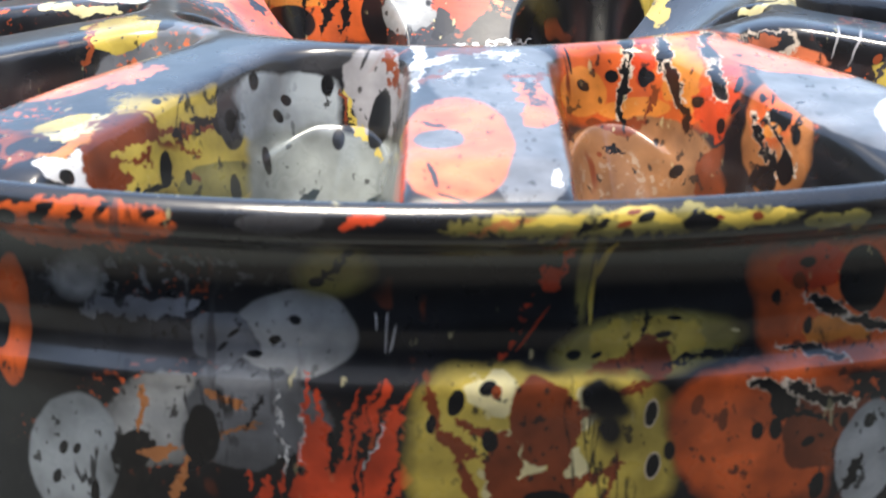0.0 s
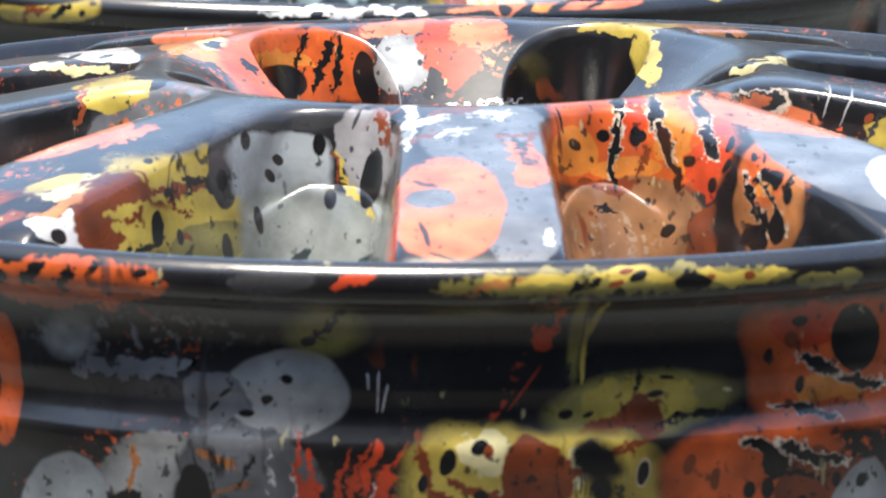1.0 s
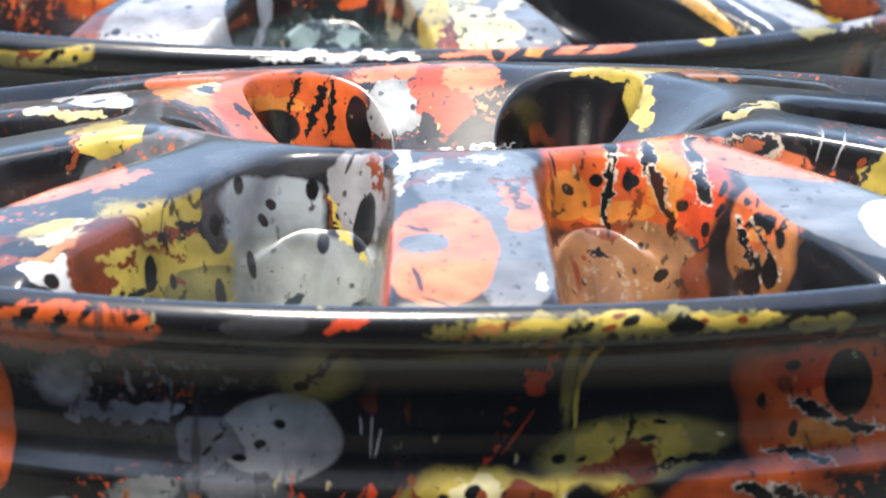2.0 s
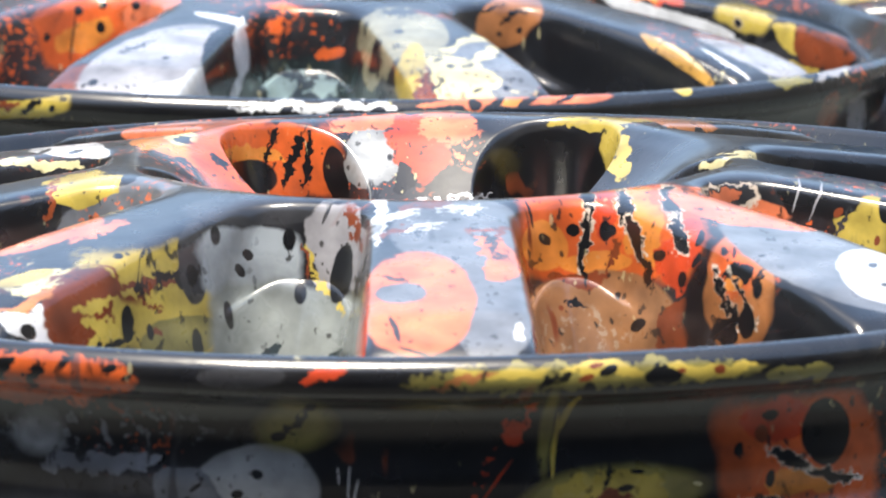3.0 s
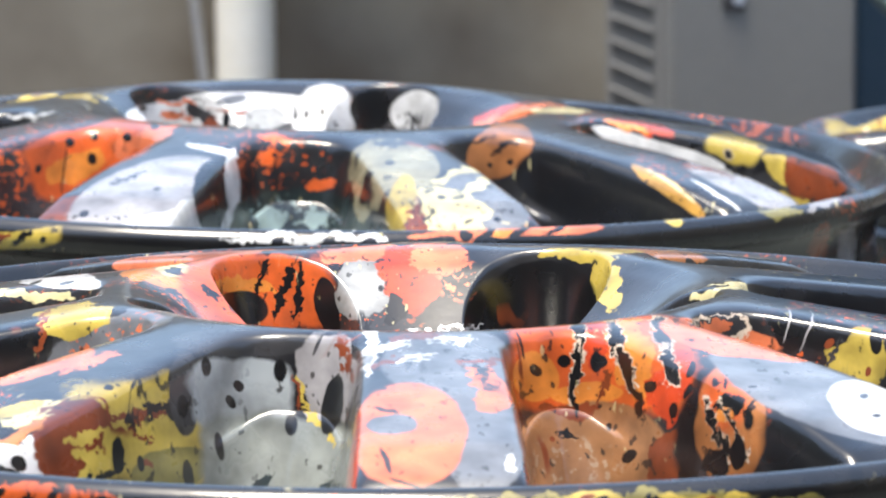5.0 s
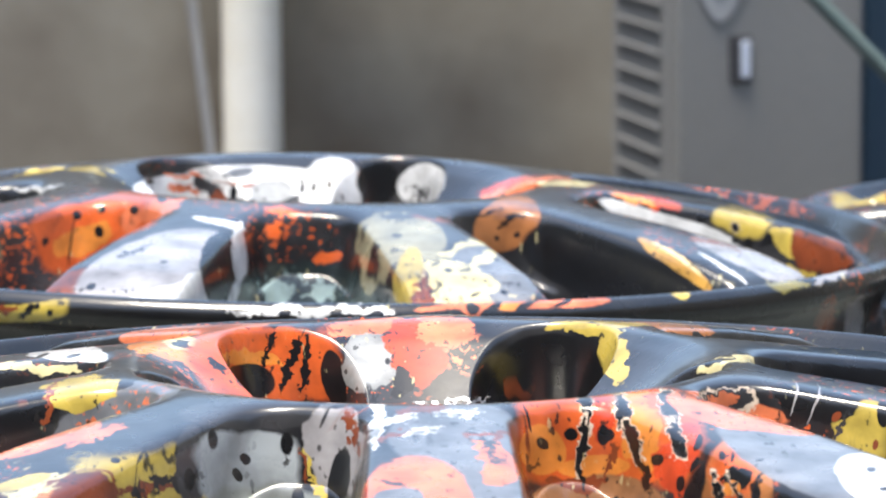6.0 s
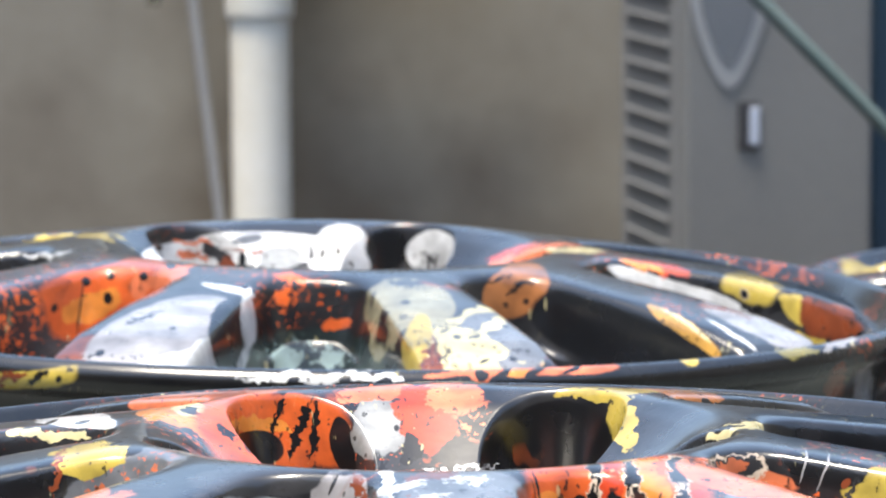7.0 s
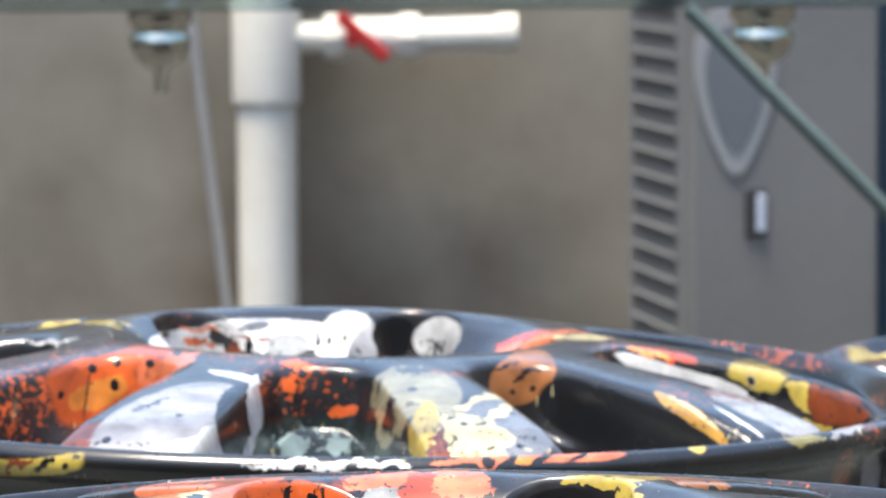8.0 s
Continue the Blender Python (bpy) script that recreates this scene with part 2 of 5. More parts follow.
def face_height(r, th, spokes, pockets, w_in, w_out, r_in, r_out, prof):
    """Height of the cast face over the lip plane: spokes, hub and windows between the spokes."""
    top = np.interp(r, *prof)
    d = np.full_like(r, 9.0)
    low = np.zeros_like(r)
    for a in pockets:
        off = np.hypot((r * np.sin(th - a)) / 0.0225, (r * np.cos(th - a) - 0.071) / 0.0225)
        low = np.maximum(low, np.where(np.cos(th - a) > 0, smoothstep(1.10, 0.80, off), 0))
    for a, broad, add in spokes:
        across = np.abs(r * np.sin(th - a))
        across = np.where(np.cos(th - a) > 0, across, 9.0)
        w = (w_in + (w_out - w_in) * (r - 0.09) / 0.13) * (1 + broad * np.clip((r - 0.10) / 0.08, 0, 1)) + add
        d = np.minimum(d, across - w)
    d = smooth_min(d, r - r_in, 0.016)
    d = smooth_min(d, r_out - r, 0.01)
    crown = 0.0028 * (1 - np.exp(-np.maximum(-d, 0) / 0.0028))
    # the window's wall drops to a narrow groove, then the inner drum falls away
    groove = 0.006 * smoothstep(0.0019, 0.0029, d) * smoothstep(0.0050, 0.0038, d)
    drum = 1.4 * np.maximum(d - 0.0045, 0) + 1.2 * np.maximum(r - r_in - 0.008, 0) * smoothstep(0.003, 0.008, d)
    wall = 0.017 * smoothstep(-0.0016, 0.0026, d) + groove + drum
    return top - 0.0028 + crown - wall - 0.034 * low


PROFILE = ([0, 0.024, 0.030, 0.040, 0.055, 0.070, 0.082, 0.091, 0.098, 0.105, 0.12, 0.16, 0.20, 0.218, 0.226, 0.231],
           [-0.022, -0.022, -0.018, -0.014, -0.008, 0.004, 0.0135, 0.0175, 0.0185, 0.018, 0.0162, 0.011, 0.004, -0.002, -0.009, -0.012])


def wheel(spokes, pockets, w_in, w_out, r_in, r_out, mat, rim, drop, label, nt=1200, nr=300):
    """An alloy wheel, lip plane at z = 0, face up."""
    hub = tagged(new("alloy_wheel"), label, "wheel", "wheels on the table")
    rr = np.concatenate([np.linspace(0.0, 0.05, 16)[1:], np.linspace(0.05, LIP_IN, nr)[1:]])
    rr[0] = 0.0015
    fine = np.linspace(0, 0.25, 400)
    soft = np.interp(fine, *PROFILE)
    for _ in range(10):
        soft[1:-1] = (soft[:-2] + soft[1:-1] * 2 + soft[2:]) / 4
    order = sorted(a for a, broad, add in spokes)
    cuts = [(a + b) / 2 for a, b in zip(order, order[1:] + [order[0] + 2 * math.pi])]
    th0 = cuts[-1] - 2 * math.pi
    th = np.linspace(th0, th0 + 2 * math.pi, nt + 1)
    T, Q = np.meshgrid(th, rr, indexing="ij")
    Z = face_height(Q, T, spokes, pockets, w_in, w_out, r_in, r_out, (fine, soft))
    for _ in range(2):
        Z[:, 1:-1] = (Z[:, :-2] + 2 * Z[:, 1:-1] + Z[:, 2:]) / 4
        ring = Z[:-1]
        ring = (np.roll(ring, 1, 0) + 2 * ring + np.roll(ring, -1, 0)) / 4
        Z = np.concatenate([ring, ring[:1]])
    P = np.stack([Q * np.cos(T), Q * np.sin(T), Z], -1)
    du = np.gradient(P, axis=0)
    du[0] = du[-1] = P[1] - P[-2]
    dv = np.gradient(P, axis=1)
    N = np.cross(dv, du)
    N *= np.sign(N[..., 2:3] + 1e-12)
    N /= np.linalg.norm(N, axis=-1, keepdims=True) + 1e-12
    starts = [0] + [int(round((c - th0) / (2 * math.pi) * nt)) for c in cuts]
    split = 14

    def patch(name, i0, i1, j0, j1):
        p = P[i0:i1 + 1, j0:j1 + 1].reshape(-1, 3)
        nn = N[i0:i1 + 1, j0:j1 + 1].reshape(-1, 3)
        h, w = i1 - i0, j1 - j0 + 1
        faces = [(i * w + j, i * w + j + 1, (i + 1) * w + j + 1, (i + 1) * w + j)[::-1] for i in range(h) for j in range(w - 1)]
        faces = [f[::-1] for f in faces]
        me = bpy.data.meshes.new(name)
        me.from_pydata(p.tolist(), [], faces)
        me.shade_smooth()
        me.normals_split_custom_set_from_vertices(nn.tolist())
        me.materials.append(mat)
        ob = new(name, me)
        ob.parent = hub
        return ob

    for a, b in zip(starts, starts[1:]):
        patch("spoke", a, b, split, len(rr) - 1)
    tagged(patch("hub", 0, nt, 0, split), "dished hub with a round bore")
    lip = [(LIP_IN, -0.0125), (0.2345, -0.0075), (0.2365, -0.0022), (0.2382, -0.0003), (0.240, 0.0), (0.2425, -0.0007), (0.2445, -0.003), (0.245, -0.006),
           (0.2445, -0.009), (0.242, -0.0115), (0.238, -0.013)]
    part("outer_lip", lathe(lip, 256), rim, hub, "rounded rim lip with a bright edge", True)
    barrel = [(0.238, -0.013), (0.235, -0.016), (0.233, -0.022), (0.2325, -0.029), (0.2335, -0.0315), (0.2335, -0.036), (0.232, -0.040),
              (0.2325, -0.0455), (0.2355, -0.0485), (0.2360, -0.052), (0.234, -0.06), (0.231, -0.08), (0.229, -0.12), (0.232, -0.16), (0.24, -0.18),
              (0.244, -0.185), (0.244, -0.195), (0.24, -0.2), (0.225, -0.2), (0.222, -0.17), (0.222, -0.03), (LIP_IN, -0.0125)]
    barrel = [(q, z if z > -0.06 else -0.06 + (z + 0.06) * (drop - 0.06) / 0.14) for q, z in barrel]
    part("barrel", lathe(barrel, 256), rim, hub, "stepped outer barrel", True)
    return hub


def spread(n, first):
    return [radians(first + 360 * i / n) for i in range(n)]


def even(n, first):
    return [(a, 0.0, 0.0) for a in spread(n, first)]


LIP_Z = TABLE_Z + 0.2
NEAR = pose(-0.008, 0, LIP_Z + 0.0293, -1.6, 0, 0)
FAR = pose(-0.071, 0.751, LIP_Z - 0.010, -1.0, 1.4, 0) @ Matrix.Diagonal((1.25, 1.25, 1.3, 1))
film = Printed("printed_film", 3, CHARCOAL)
film.spot(SALMON, -0.1103, -0.1120, 0.0111, 0.0196, 0.0252, 0.0046, -9.3, -22, 0.9)
film.spot(SLATE, -0.0917, -0.0531, 0.0105, 0.0223, 0.0425, 0.0077, -8.8, -20, 0.7, "torn")
film.spot(SALMON, -0.0926, -0.0529, 0.0096, 0.0189, 0.0397, 0.0072, -8.9, -22, 0.9, "spray")
film.spot(CREAM, -0.1028, -0.1549, 0.0064, 0.0157, 0.0160, 0.0020, -9.9, -20, 0.9, "torn")
film.spot(YELLOW, -0.1123, -0.1534, 0.0057, 0.0079, 0.0160, 0.0016, -9.9, -15, 0.9)
film.spot(TAN, -0.1090, -0.1698, 0.0031, 0.0093, 0.0160, 0.0025, -10.2, -24, 0.9, "torn")
film.spot(BONE, -0.1069, -0.1769, -0.0042, 0.0108, 0.0289, 0.0052, -10.7, 10, 0.95, "torn")
film.spot(RUST, -0.0970, -0.2200, -0.0001, 0.0052, 0.0160, 0.0015, -10.9, 8, 0.8, "jag")
film.spot(BLACK, -0.1096, -0.1801, -0.0044, 0.0018, 0.0160, 0.0025, -10.8, -25, 0.6)
film.spot(YELLOW, -0.0813, -0.1422, -0.0021, 0.0191, 0.0600, 0.0167, -10.3, 0, 0.75, square=True)
film.spot(RUST, -0.0966, -0.1638, -0.0020, 0.0097, 0.0600, 0.0117, -10.5, 25, 0.8, "torn")
film.spot(YELLOW, -0.0918, -0.1572, -0.0006, 0.0056, 0.0160, 0.0019, -10.3, -25, 0.9, "jag")
film.spot(YELLOW, -0.0903, -0.1573, -0.0072, 0.0063, 0.0160, 0.0025, -10.7, 20, 0.9, "jag")
film.spot(YELLOW, -0.0875, -0.1547, -0.0117, 0.0079, 0.0160, 0.0019, -10.9, -10, 0.9, "jag")
film.spot(RUST, -0.0792, -0.1381, 0.0010, 0.0112, 0.0160, 0.0016, -10.0, -10, 0.8, "jag")
film.spot(BLACK, -0.0812, -0.1414, 0.0000, 0.0013, 0.0175, 0.0032, -10.1, -22, 0.6, "jag")
film.spot(BLACK, -0.0766, -0.1341, 0.0013, 0.0013, 0.0176, 0.0032, -10.0, -22, 0.6, "jag")
film.spot(BLACK, -0.0727, -0.1278, 0.0026, 0.0055, 0.0160, 0.0010, -9.9, -32, 0.6, "jag")
film.spot(BLACK, -0.0717, -0.1268, 0.0007, 0.0010, 0.0160, 0.0026, -10.0, -15, 0.6)
film.spot(BLACK, -0.0873, -0.1382, 0.0101, 0.0014, 0.0160, 0.0010, -9.6, 20, 0.6)
film.spot(RUST, -0.0789, -0.1391, -0.0040, 0.0041, 0.0160, 0.0006, -10.3, 25, 0.8, "jag")
film.spot(BLACK, -0.0845, -0.1492, -0.0088, 0.0017, 0.0296, 0.0054, -10.7, 0, 0.6)
film.spot(BLACK, -0.0875, -0.1551, -0.0128, 0.0054, 0.0160, 0.0011, -10.9, -25, 0.6, "jag")
film.spot(OLIVE, -0.0719, -0.1325, -0.0153, 0.0100, 0.0353, 0.0064, -10.9, -25, 0.8)
film.spot(BLACK, -0.0676, -0.1266, -0.0178, 0.0011, 0.0249, 0.0045, -10.9, -8, 0.6)
film.spot(RUST, -0.0774, -0.1400, -0.0130, 0.0019, 0.0160, 0.0014, -10.8, 30, 0.8, "jag")
film.spot(CHARCOAL, -0.0677, -0.1193, 0.0051, 0.0042, 0.0200, 0.0122, -9.7, 0, 0.8)
film.spot(HAZE, -0.0510, -0.0990, -0.0001, 0.0152, 0.0526, 0.0096, -9.8, 0, 0.92, square=True)
film.spot(ASH, -0.0438, -0.1099, -0.0174, 0.0229, 0.0600, 0.0144, -10.7, 0, 0.95, square=True)
film.spot(CHARCOAL, -0.0510, -0.0950, 0.0149, 0.0215, 0.0300, 0.0043, -9.0, 0, 0.9)
film.spot(BLACK, -0.0545, -0.1020, -0.0012, 0.0012, 0.0160, 0.0021, -9.8, -30, 0.6)
film.spot(BLACK, -0.0526, -0.0994, 0.0025, 0.0012, 0.0160, 0.0018, -9.6, -35, 0.6)
film.spot(BLACK, -0.0584, -0.1112, -0.0124, 0.0013, 0.0234, 0.0043, -10.5, -6, 0.6)
film.spot(SPECK, -0.0461, -0.1127, -0.0233, 0.0033, 0.0160, 0.0023, -11.1, -20, 0.6, "jag")
film.spot(SPECK, -0.0274, -0.1149, -0.0223, 0.0024, 0.0179, 0.0033, -11.0, 10, 0.6, "jag")
film.spot(LILAC, -0.0261, -0.1020, 0.0069, 0.0092, 0.0600, 0.0123, -9.4, 0, 0.95, "torn")
film.spot(ASH, -0.0311, -0.1095, -0.0167, 0.0090, 0.0450, 0.0082, -10.7, 0, 0.95)
film.spot(YELLOW, -0.0340, -0.0990, -0.0002, 0.0008, 0.0345, 0.0063, -9.8, -18, 0.6, "jag")
film.spot(YELLOW, -0.0278, -0.1053, -0.0088, 0.0011, 0.0361, 0.0066, -10.3, -45, 0.6, "jag")
film.spot(RUST, -0.0365, -0.0979, 0.0013, 0.0008, 0.0309, 0.0056, -9.7, -8, 0.6, "jag")
film.spot(BLACK, -0.0255, -0.1049, -0.0018, 0.0028, 0.0469, 0.0085, -9.9, 12, 0.6)
film.spot(RUST, -0.0214, -0.1056, 0.0116, 0.0011, 0.0432, 0.0078, -9.2, -18, 0.6, "jag")
film.spot(CHARCOAL, -0.0294, -0.0980, 0.0146, 0.0005, 0.0181, 0.0033, -9.0, 25, 0.6)
film.spot(SLATE, 0.0084, -0.1310, 0.0147, 0.0192, 0.0600, 0.0112, -9.3, 0, 0.95)
film.spot(SLATE, 0.0172, -0.1934, 0.0050, 0.0121, 0.0600, 0.0181, -10.4, 0, 0.95)
film.spot(BONE, -0.0143, -0.1170, 0.0159, 0.0021, 0.0489, 0.0089, -9.1, 8, 0.95, "jag")
film.spot(BONE, 0.0029, 0.0584, -0.0053, 0.0086, 0.0160, 0.0011, -8.8, -6, 0.97, "jag")
film.spot(BONE, -0.0078, -0.1134, 0.0169, 0.0062, 0.0160, 0.0011, -9.0, -12, 0.97, "jag")
film.spot(BONE, 0.0142, 0.0613, -0.0048, 0.0075, 0.0160, 0.0009, -8.7, 0, 0.97, "jag")
film.spot(BONE, 0.0084, -0.1092, 0.0174, 0.0075, 0.0160, 0.0008, -8.9, 0, 0.97, "jag")
film.spot(RUST, -0.0006, -0.1049, 0.0180, 0.0082, 0.0160, 0.0011, -8.9, -6, 0.9, "jag")
film.spot(RUST, -0.0092, -0.1303, 0.0147, 0.0048, 0.0160, 0.0011, -9.3, -22, 0.9, "jag")
film.spot(BONE, -0.0013, -0.1265, 0.0154, 0.0071, 0.0160, 0.0011, -9.2, -12, 0.97, "jag")
film.spot(SALMON, 0.0189, -0.1547, 0.0114, 0.0056, 0.0292, 0.0053, -9.6, 30, 0.95, "torn")
film.spot(CHARCOAL, 0.0160, -0.1351, 0.0140, 0.0048, 0.0160, 0.0011, -9.3, 40, 0.9, "jag")
film.spot(CHARCOAL, 0.0180, -0.1495, 0.0121, 0.0028, 0.0160, 0.0009, -9.6, 50, 0.9, "jag")
film.spot(SALMON, -0.0027, -0.1900, 0.0057, 0.0157, 0.0600, 0.0163, -10.3, 0, 0.95)
film.spot(SLATE, -0.0070, -0.1833, 0.0069, 0.0067, 0.0160, 0.0029, -10.2, -4, 0.95)
film.spot(CHARCOAL, -0.0104, -0.1570, 0.0112, 0.0023, 0.0160, 0.0005, -9.7, 0, 0.9)
film.spot(CHARCOAL, -0.0087, -0.1721, 0.0088, 0.0037, 0.0160, 0.0005, -10.0, 10, 0.9)
film.spot(CHARCOAL, -0.0082, -0.2069, 0.0016, 0.0006, 0.0213, 0.0039, -10.7, -35, 0.9)
film.spot(CHARCOAL, -0.0037, -0.2180, -0.0024, 0.0044, 0.0160, 0.0006, -11.0, 20, 0.9)
film.spot(BONE, 0.0239, -0.2090, 0.0002, 0.0013, 0.0164, 0.0030, -10.8, -10, 0.97, "jag")
film.spot(BONE, 0.0215, -0.2400, -0.0003, 0.0043, 0.0160, 0.0009, -11.2, 0, 0.97, "jag")
film.spot(RED_ORANGE, -0.0169, -0.1980, 0.0015, 0.0014, 0.0600, 0.0120, -10.6, 4, 0.9)
film.spot(ORANGE, 0.0520, -0.0979, 0.0074, 0.0272, 0.0600, 0.0157, -9.4, 0, 0.85, square=True)
film.spot(AMBER, 0.0330, -0.0999, 0.0048, 0.0069, 0.0416, 0.0076, -9.5, 0, 0.9)
film.spot(AMBER, 0.0487, -0.0981, -0.0009, 0.0115, 0.0181, 0.0033, -9.8, 0, 0.9)
film.spot(AMBER, 0.0629, -0.1100, 0.0109, 0.0059, 0.0600, 0.0147, -9.3, -10, 0.9, "torn")
film.spot(RED_ORANGE, 0.0513, -0.0957, 0.0137, 0.0049, 0.0544, 0.0099, -9.0, -5, 0.8, "torn")
film.spot(RED_ORANGE, 0.0733, -0.1270, 0.0071, 0.0042, 0.0600, 0.0113, -9.6, 20, 0.8, "torn")
film.spot(CLAY, 0.0492, -0.1048, -0.0181, 0.0247, 0.0600, 0.0156, -10.7, 0, 0.9)
film.spot(RUST, 0.0421, -0.0988, -0.0068, 0.0079, 0.0182, 0.0033, -10.1, 0, 0.9, "torn")
film.spot(SAND, 0.0425, -0.1116, -0.0193, 0.0163, 0.0539, 0.0098, -10.8, 0, 0.9, "spray")
film.spot(RUST, 0.0693, -0.1280, -0.0139, 0.0042, 0.0532, 0.0097, -10.7, 20, 0.8, "torn")
film.spot(BLACK, 0.0596, -0.1143, -0.0159, 0.0028, 0.0160, 0.0015, -10.7, -30, 0.6)
film.spot(BLACK, 0.0461, -0.0927, 0.0166, 0.0020, 0.0437, 0.0079, -8.8, -4, 0.6, "jag", rim=PALE)
film.spot(BLACK, 0.0446, -0.0960, 0.0054, 0.0018, 0.0418, 0.0076, -9.4, 5, 0.6, "jag", rim=PALE)
film.spot(BLACK, 0.0452, -0.0980, -0.0034, 0.0008, 0.0218, 0.0040, -9.9, -10, 0.6, "jag")
film.spot(BLACK, 0.0417, -0.0954, 0.0090, 0.0020, 0.0160, 0.0017, -9.3, 0, 0.6)
film.spot(BLACK, 0.0569, -0.0982, 0.0157, 0.0020, 0.0417, 0.0076, -8.9, -10, 0.6, "jag", rim=PALE)
film.spot(BLACK, 0.0597, -0.1063, 0.0079, 0.0021, 0.0360, 0.0065, -9.4, -18, 0.6, "jag", rim=PALE)
film.spot(BLACK, 0.0623, -0.1126, 0.0002, 0.0013, 0.0323, 0.0059, -9.9, -18, 0.6, "jag")
film.spot(BLACK, 0.0705, -0.0934, 0.0165, 0.0025, 0.0364, 0.0066, -8.9, -5, 0.6, "jag", rim=PALE)
film.spot(BLACK, 0.0712, -0.1210, 0.0119, 0.0016, 0.0337, 0.0061, -9.3, -16, 0.6, "jag", rim=PALE)
film.spot(BLACK, 0.0334, -0.0991, 0.0070, 0.0015, 0.0160, 0.0020, -9.4, -30, 0.6)
film.spot(BLACK, 0.0528, -0.0983, 0.0078, 0.0023, 0.0160, 0.0018, -9.3, -20, 0.6)
film.spot(BLACK, 0.0670, -0.1185, 0.0044, 0.0015, 0.0160, 0.0021, -9.7, 30, 0.6)
film.spot(BLACK, 0.0773, -0.1272, 0.0117, 0.0010, 0.0160, 0.0026, -9.4, 28, 0.6)
film.spot(BLACK, 0.0762, -0.1318, 0.0060, 0.0008, 0.0160, 0.0024, -9.7, 22, 0.6)
film.spot(BLACK, 0.0721, -0.1277, -0.0004, 0.0011, 0.0160, 0.0024, -10.0, 20, 0.6)
film.spot(RUST, 0.0523, -0.0996, 0.0010, 0.0008, 0.0344, 0.0063, -9.7, 25, 0.7, "jag")
film.spot(BLACK, 0.0289, -0.1007, 0.0146, 0.0005, 0.0235, 0.0043, -9.0, -15, 0.6)
# corner of hub wall and spoke: dark print and corner shade painted as one
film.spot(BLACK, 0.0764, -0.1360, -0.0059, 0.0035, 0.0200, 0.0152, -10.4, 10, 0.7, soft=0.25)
film.spot(TAN, 0.0871, -0.1504, -0.0002, 0.0091, 0.0600, 0.0186, -10.2, 4, 0.7)
film.spot(ORANGE, 0.0855, -0.1458, 0.0054, 0.0054, 0.0435, 0.0079, -9.9, 0, 0.7, soft=0.3)
film.spot(BLACK, 0.0865, -0.1478, 0.0042, 0.0044, 0.0174, 0.0032, -10.0, -15, 0.6, "jag")
film.spot(AMBER, 0.0855, -0.1472, 0.0021, 0.0025, 0.0160, 0.0022, -10.1, 0, 0.8)
film.spot(BLACK, 0.0828, -0.1448, -0.0028, 0.0010, 0.0479, 0.0087, -10.3, -20, 0.6, "jag", rim=PALE)
film.spot(BLACK, 0.0872, -0.1511, -0.0016, 0.0008, 0.0433, 0.0079, -10.3, -25, 0.6, "jag", rim=PALE)
film.spot(BLACK, 0.0890, -0.1556, -0.0075, 0.0019, 0.0294, 0.0053, -10.7, 6, 0.6)
film.spot(BLACK, 0.0824, -0.1471, -0.0120, 0.0035, 0.0261, 0.0048, -10.8, -15, 0.7, "jag")
film.spot(BLACK, 0.0832, -0.1387, 0.0095, 0.0008, 0.0160, 0.0013, -9.6, 10, 0.6)
film.spot(BLACK, 0.0862, -0.1410, 0.0094, 0.0006, 0.0160, 0.0013, -9.6, 10, 0.6)
film.spot(BLACK, 0.0909, -0.1380, 0.0100, 0.0010, 0.0160, 0.0011, -9.6, 10, 0.6)
film.spot(BLACK, 0.0886, -0.1261, 0.0118, 0.0016, 0.0160, 0.0006, -9.4, -20, 0.6)
film.spot(BLACK, 0.0925, -0.1516, 0.0072, 0.0005, 0.0312, 0.0057, -9.8, 25, 0.6, "jag")
# black over the right spoke's side wall
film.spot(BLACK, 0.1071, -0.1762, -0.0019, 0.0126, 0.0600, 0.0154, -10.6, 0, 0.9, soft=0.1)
film.spot(SLATE, 0.1096, -0.1413, 0.0077, 0.0302, 0.0600, 0.0111, -9.7, 28, 0.97)
film.spot(SALMON, 0.0929, -0.0906, 0.0143, 0.0224, 0.0600, 0.0056, -8.9, 10, 0.95)
film.spot(CHARCOAL, 0.0873, -0.0559, 0.0115, 0.0106, 0.0207, 0.0038, -8.8, -8, 0.9, "jag", rim=PALE)
film.spot(SALMON, 0.0873, -0.0557, 0.0119, 0.0062, 0.0160, 0.0022, -8.8, -10, 0.95, "jag")
film.spot(BONE, 0.1247, -0.1508, 0.0048, 0.0114, 0.0434, 0.0079, -10.0, 12, 0.97)
film.spot(CHARCOAL, 0.1236, -0.1407, 0.0062, 0.0014, 0.0160, 0.0005, -9.8, 5, 0.9)
film.spot(CHARCOAL, 0.1262, -0.1559, 0.0037, 0.0014, 0.0160, 0.0005, -10.1, 5, 0.9)
film.spot(YELLOW, 0.1316, -0.0624, 0.0036, 0.0086, 0.0600, 0.0128, -9.3, 10, 0.75, "torn")
film.spot(BLACK, 0.1169, -0.0556, 0.0121, 0.0106, 0.0472, 0.0086, -8.8, 10, 0.8, "torn")
film.spot(BLACK, 0.1368, -0.0625, 0.0096, 0.0019, 0.0244, 0.0044, -9.0, 0, 0.6)
film.spot(RUST, 0.1234, -0.0589, 0.0077, 0.0010, 0.0160, 0.0017, -9.0, 20, 0.6)
film.spot(RUST, 0.1342, -0.0638, 0.0003, 0.0009, 0.0160, 0.0015, -9.4, 10, 0.6)
film.spot(CREAM, 0.0976, -0.0050, 0.0179, 0.0152, 0.0160, 0.0029, -8.1, -14, 0.9, "torn")
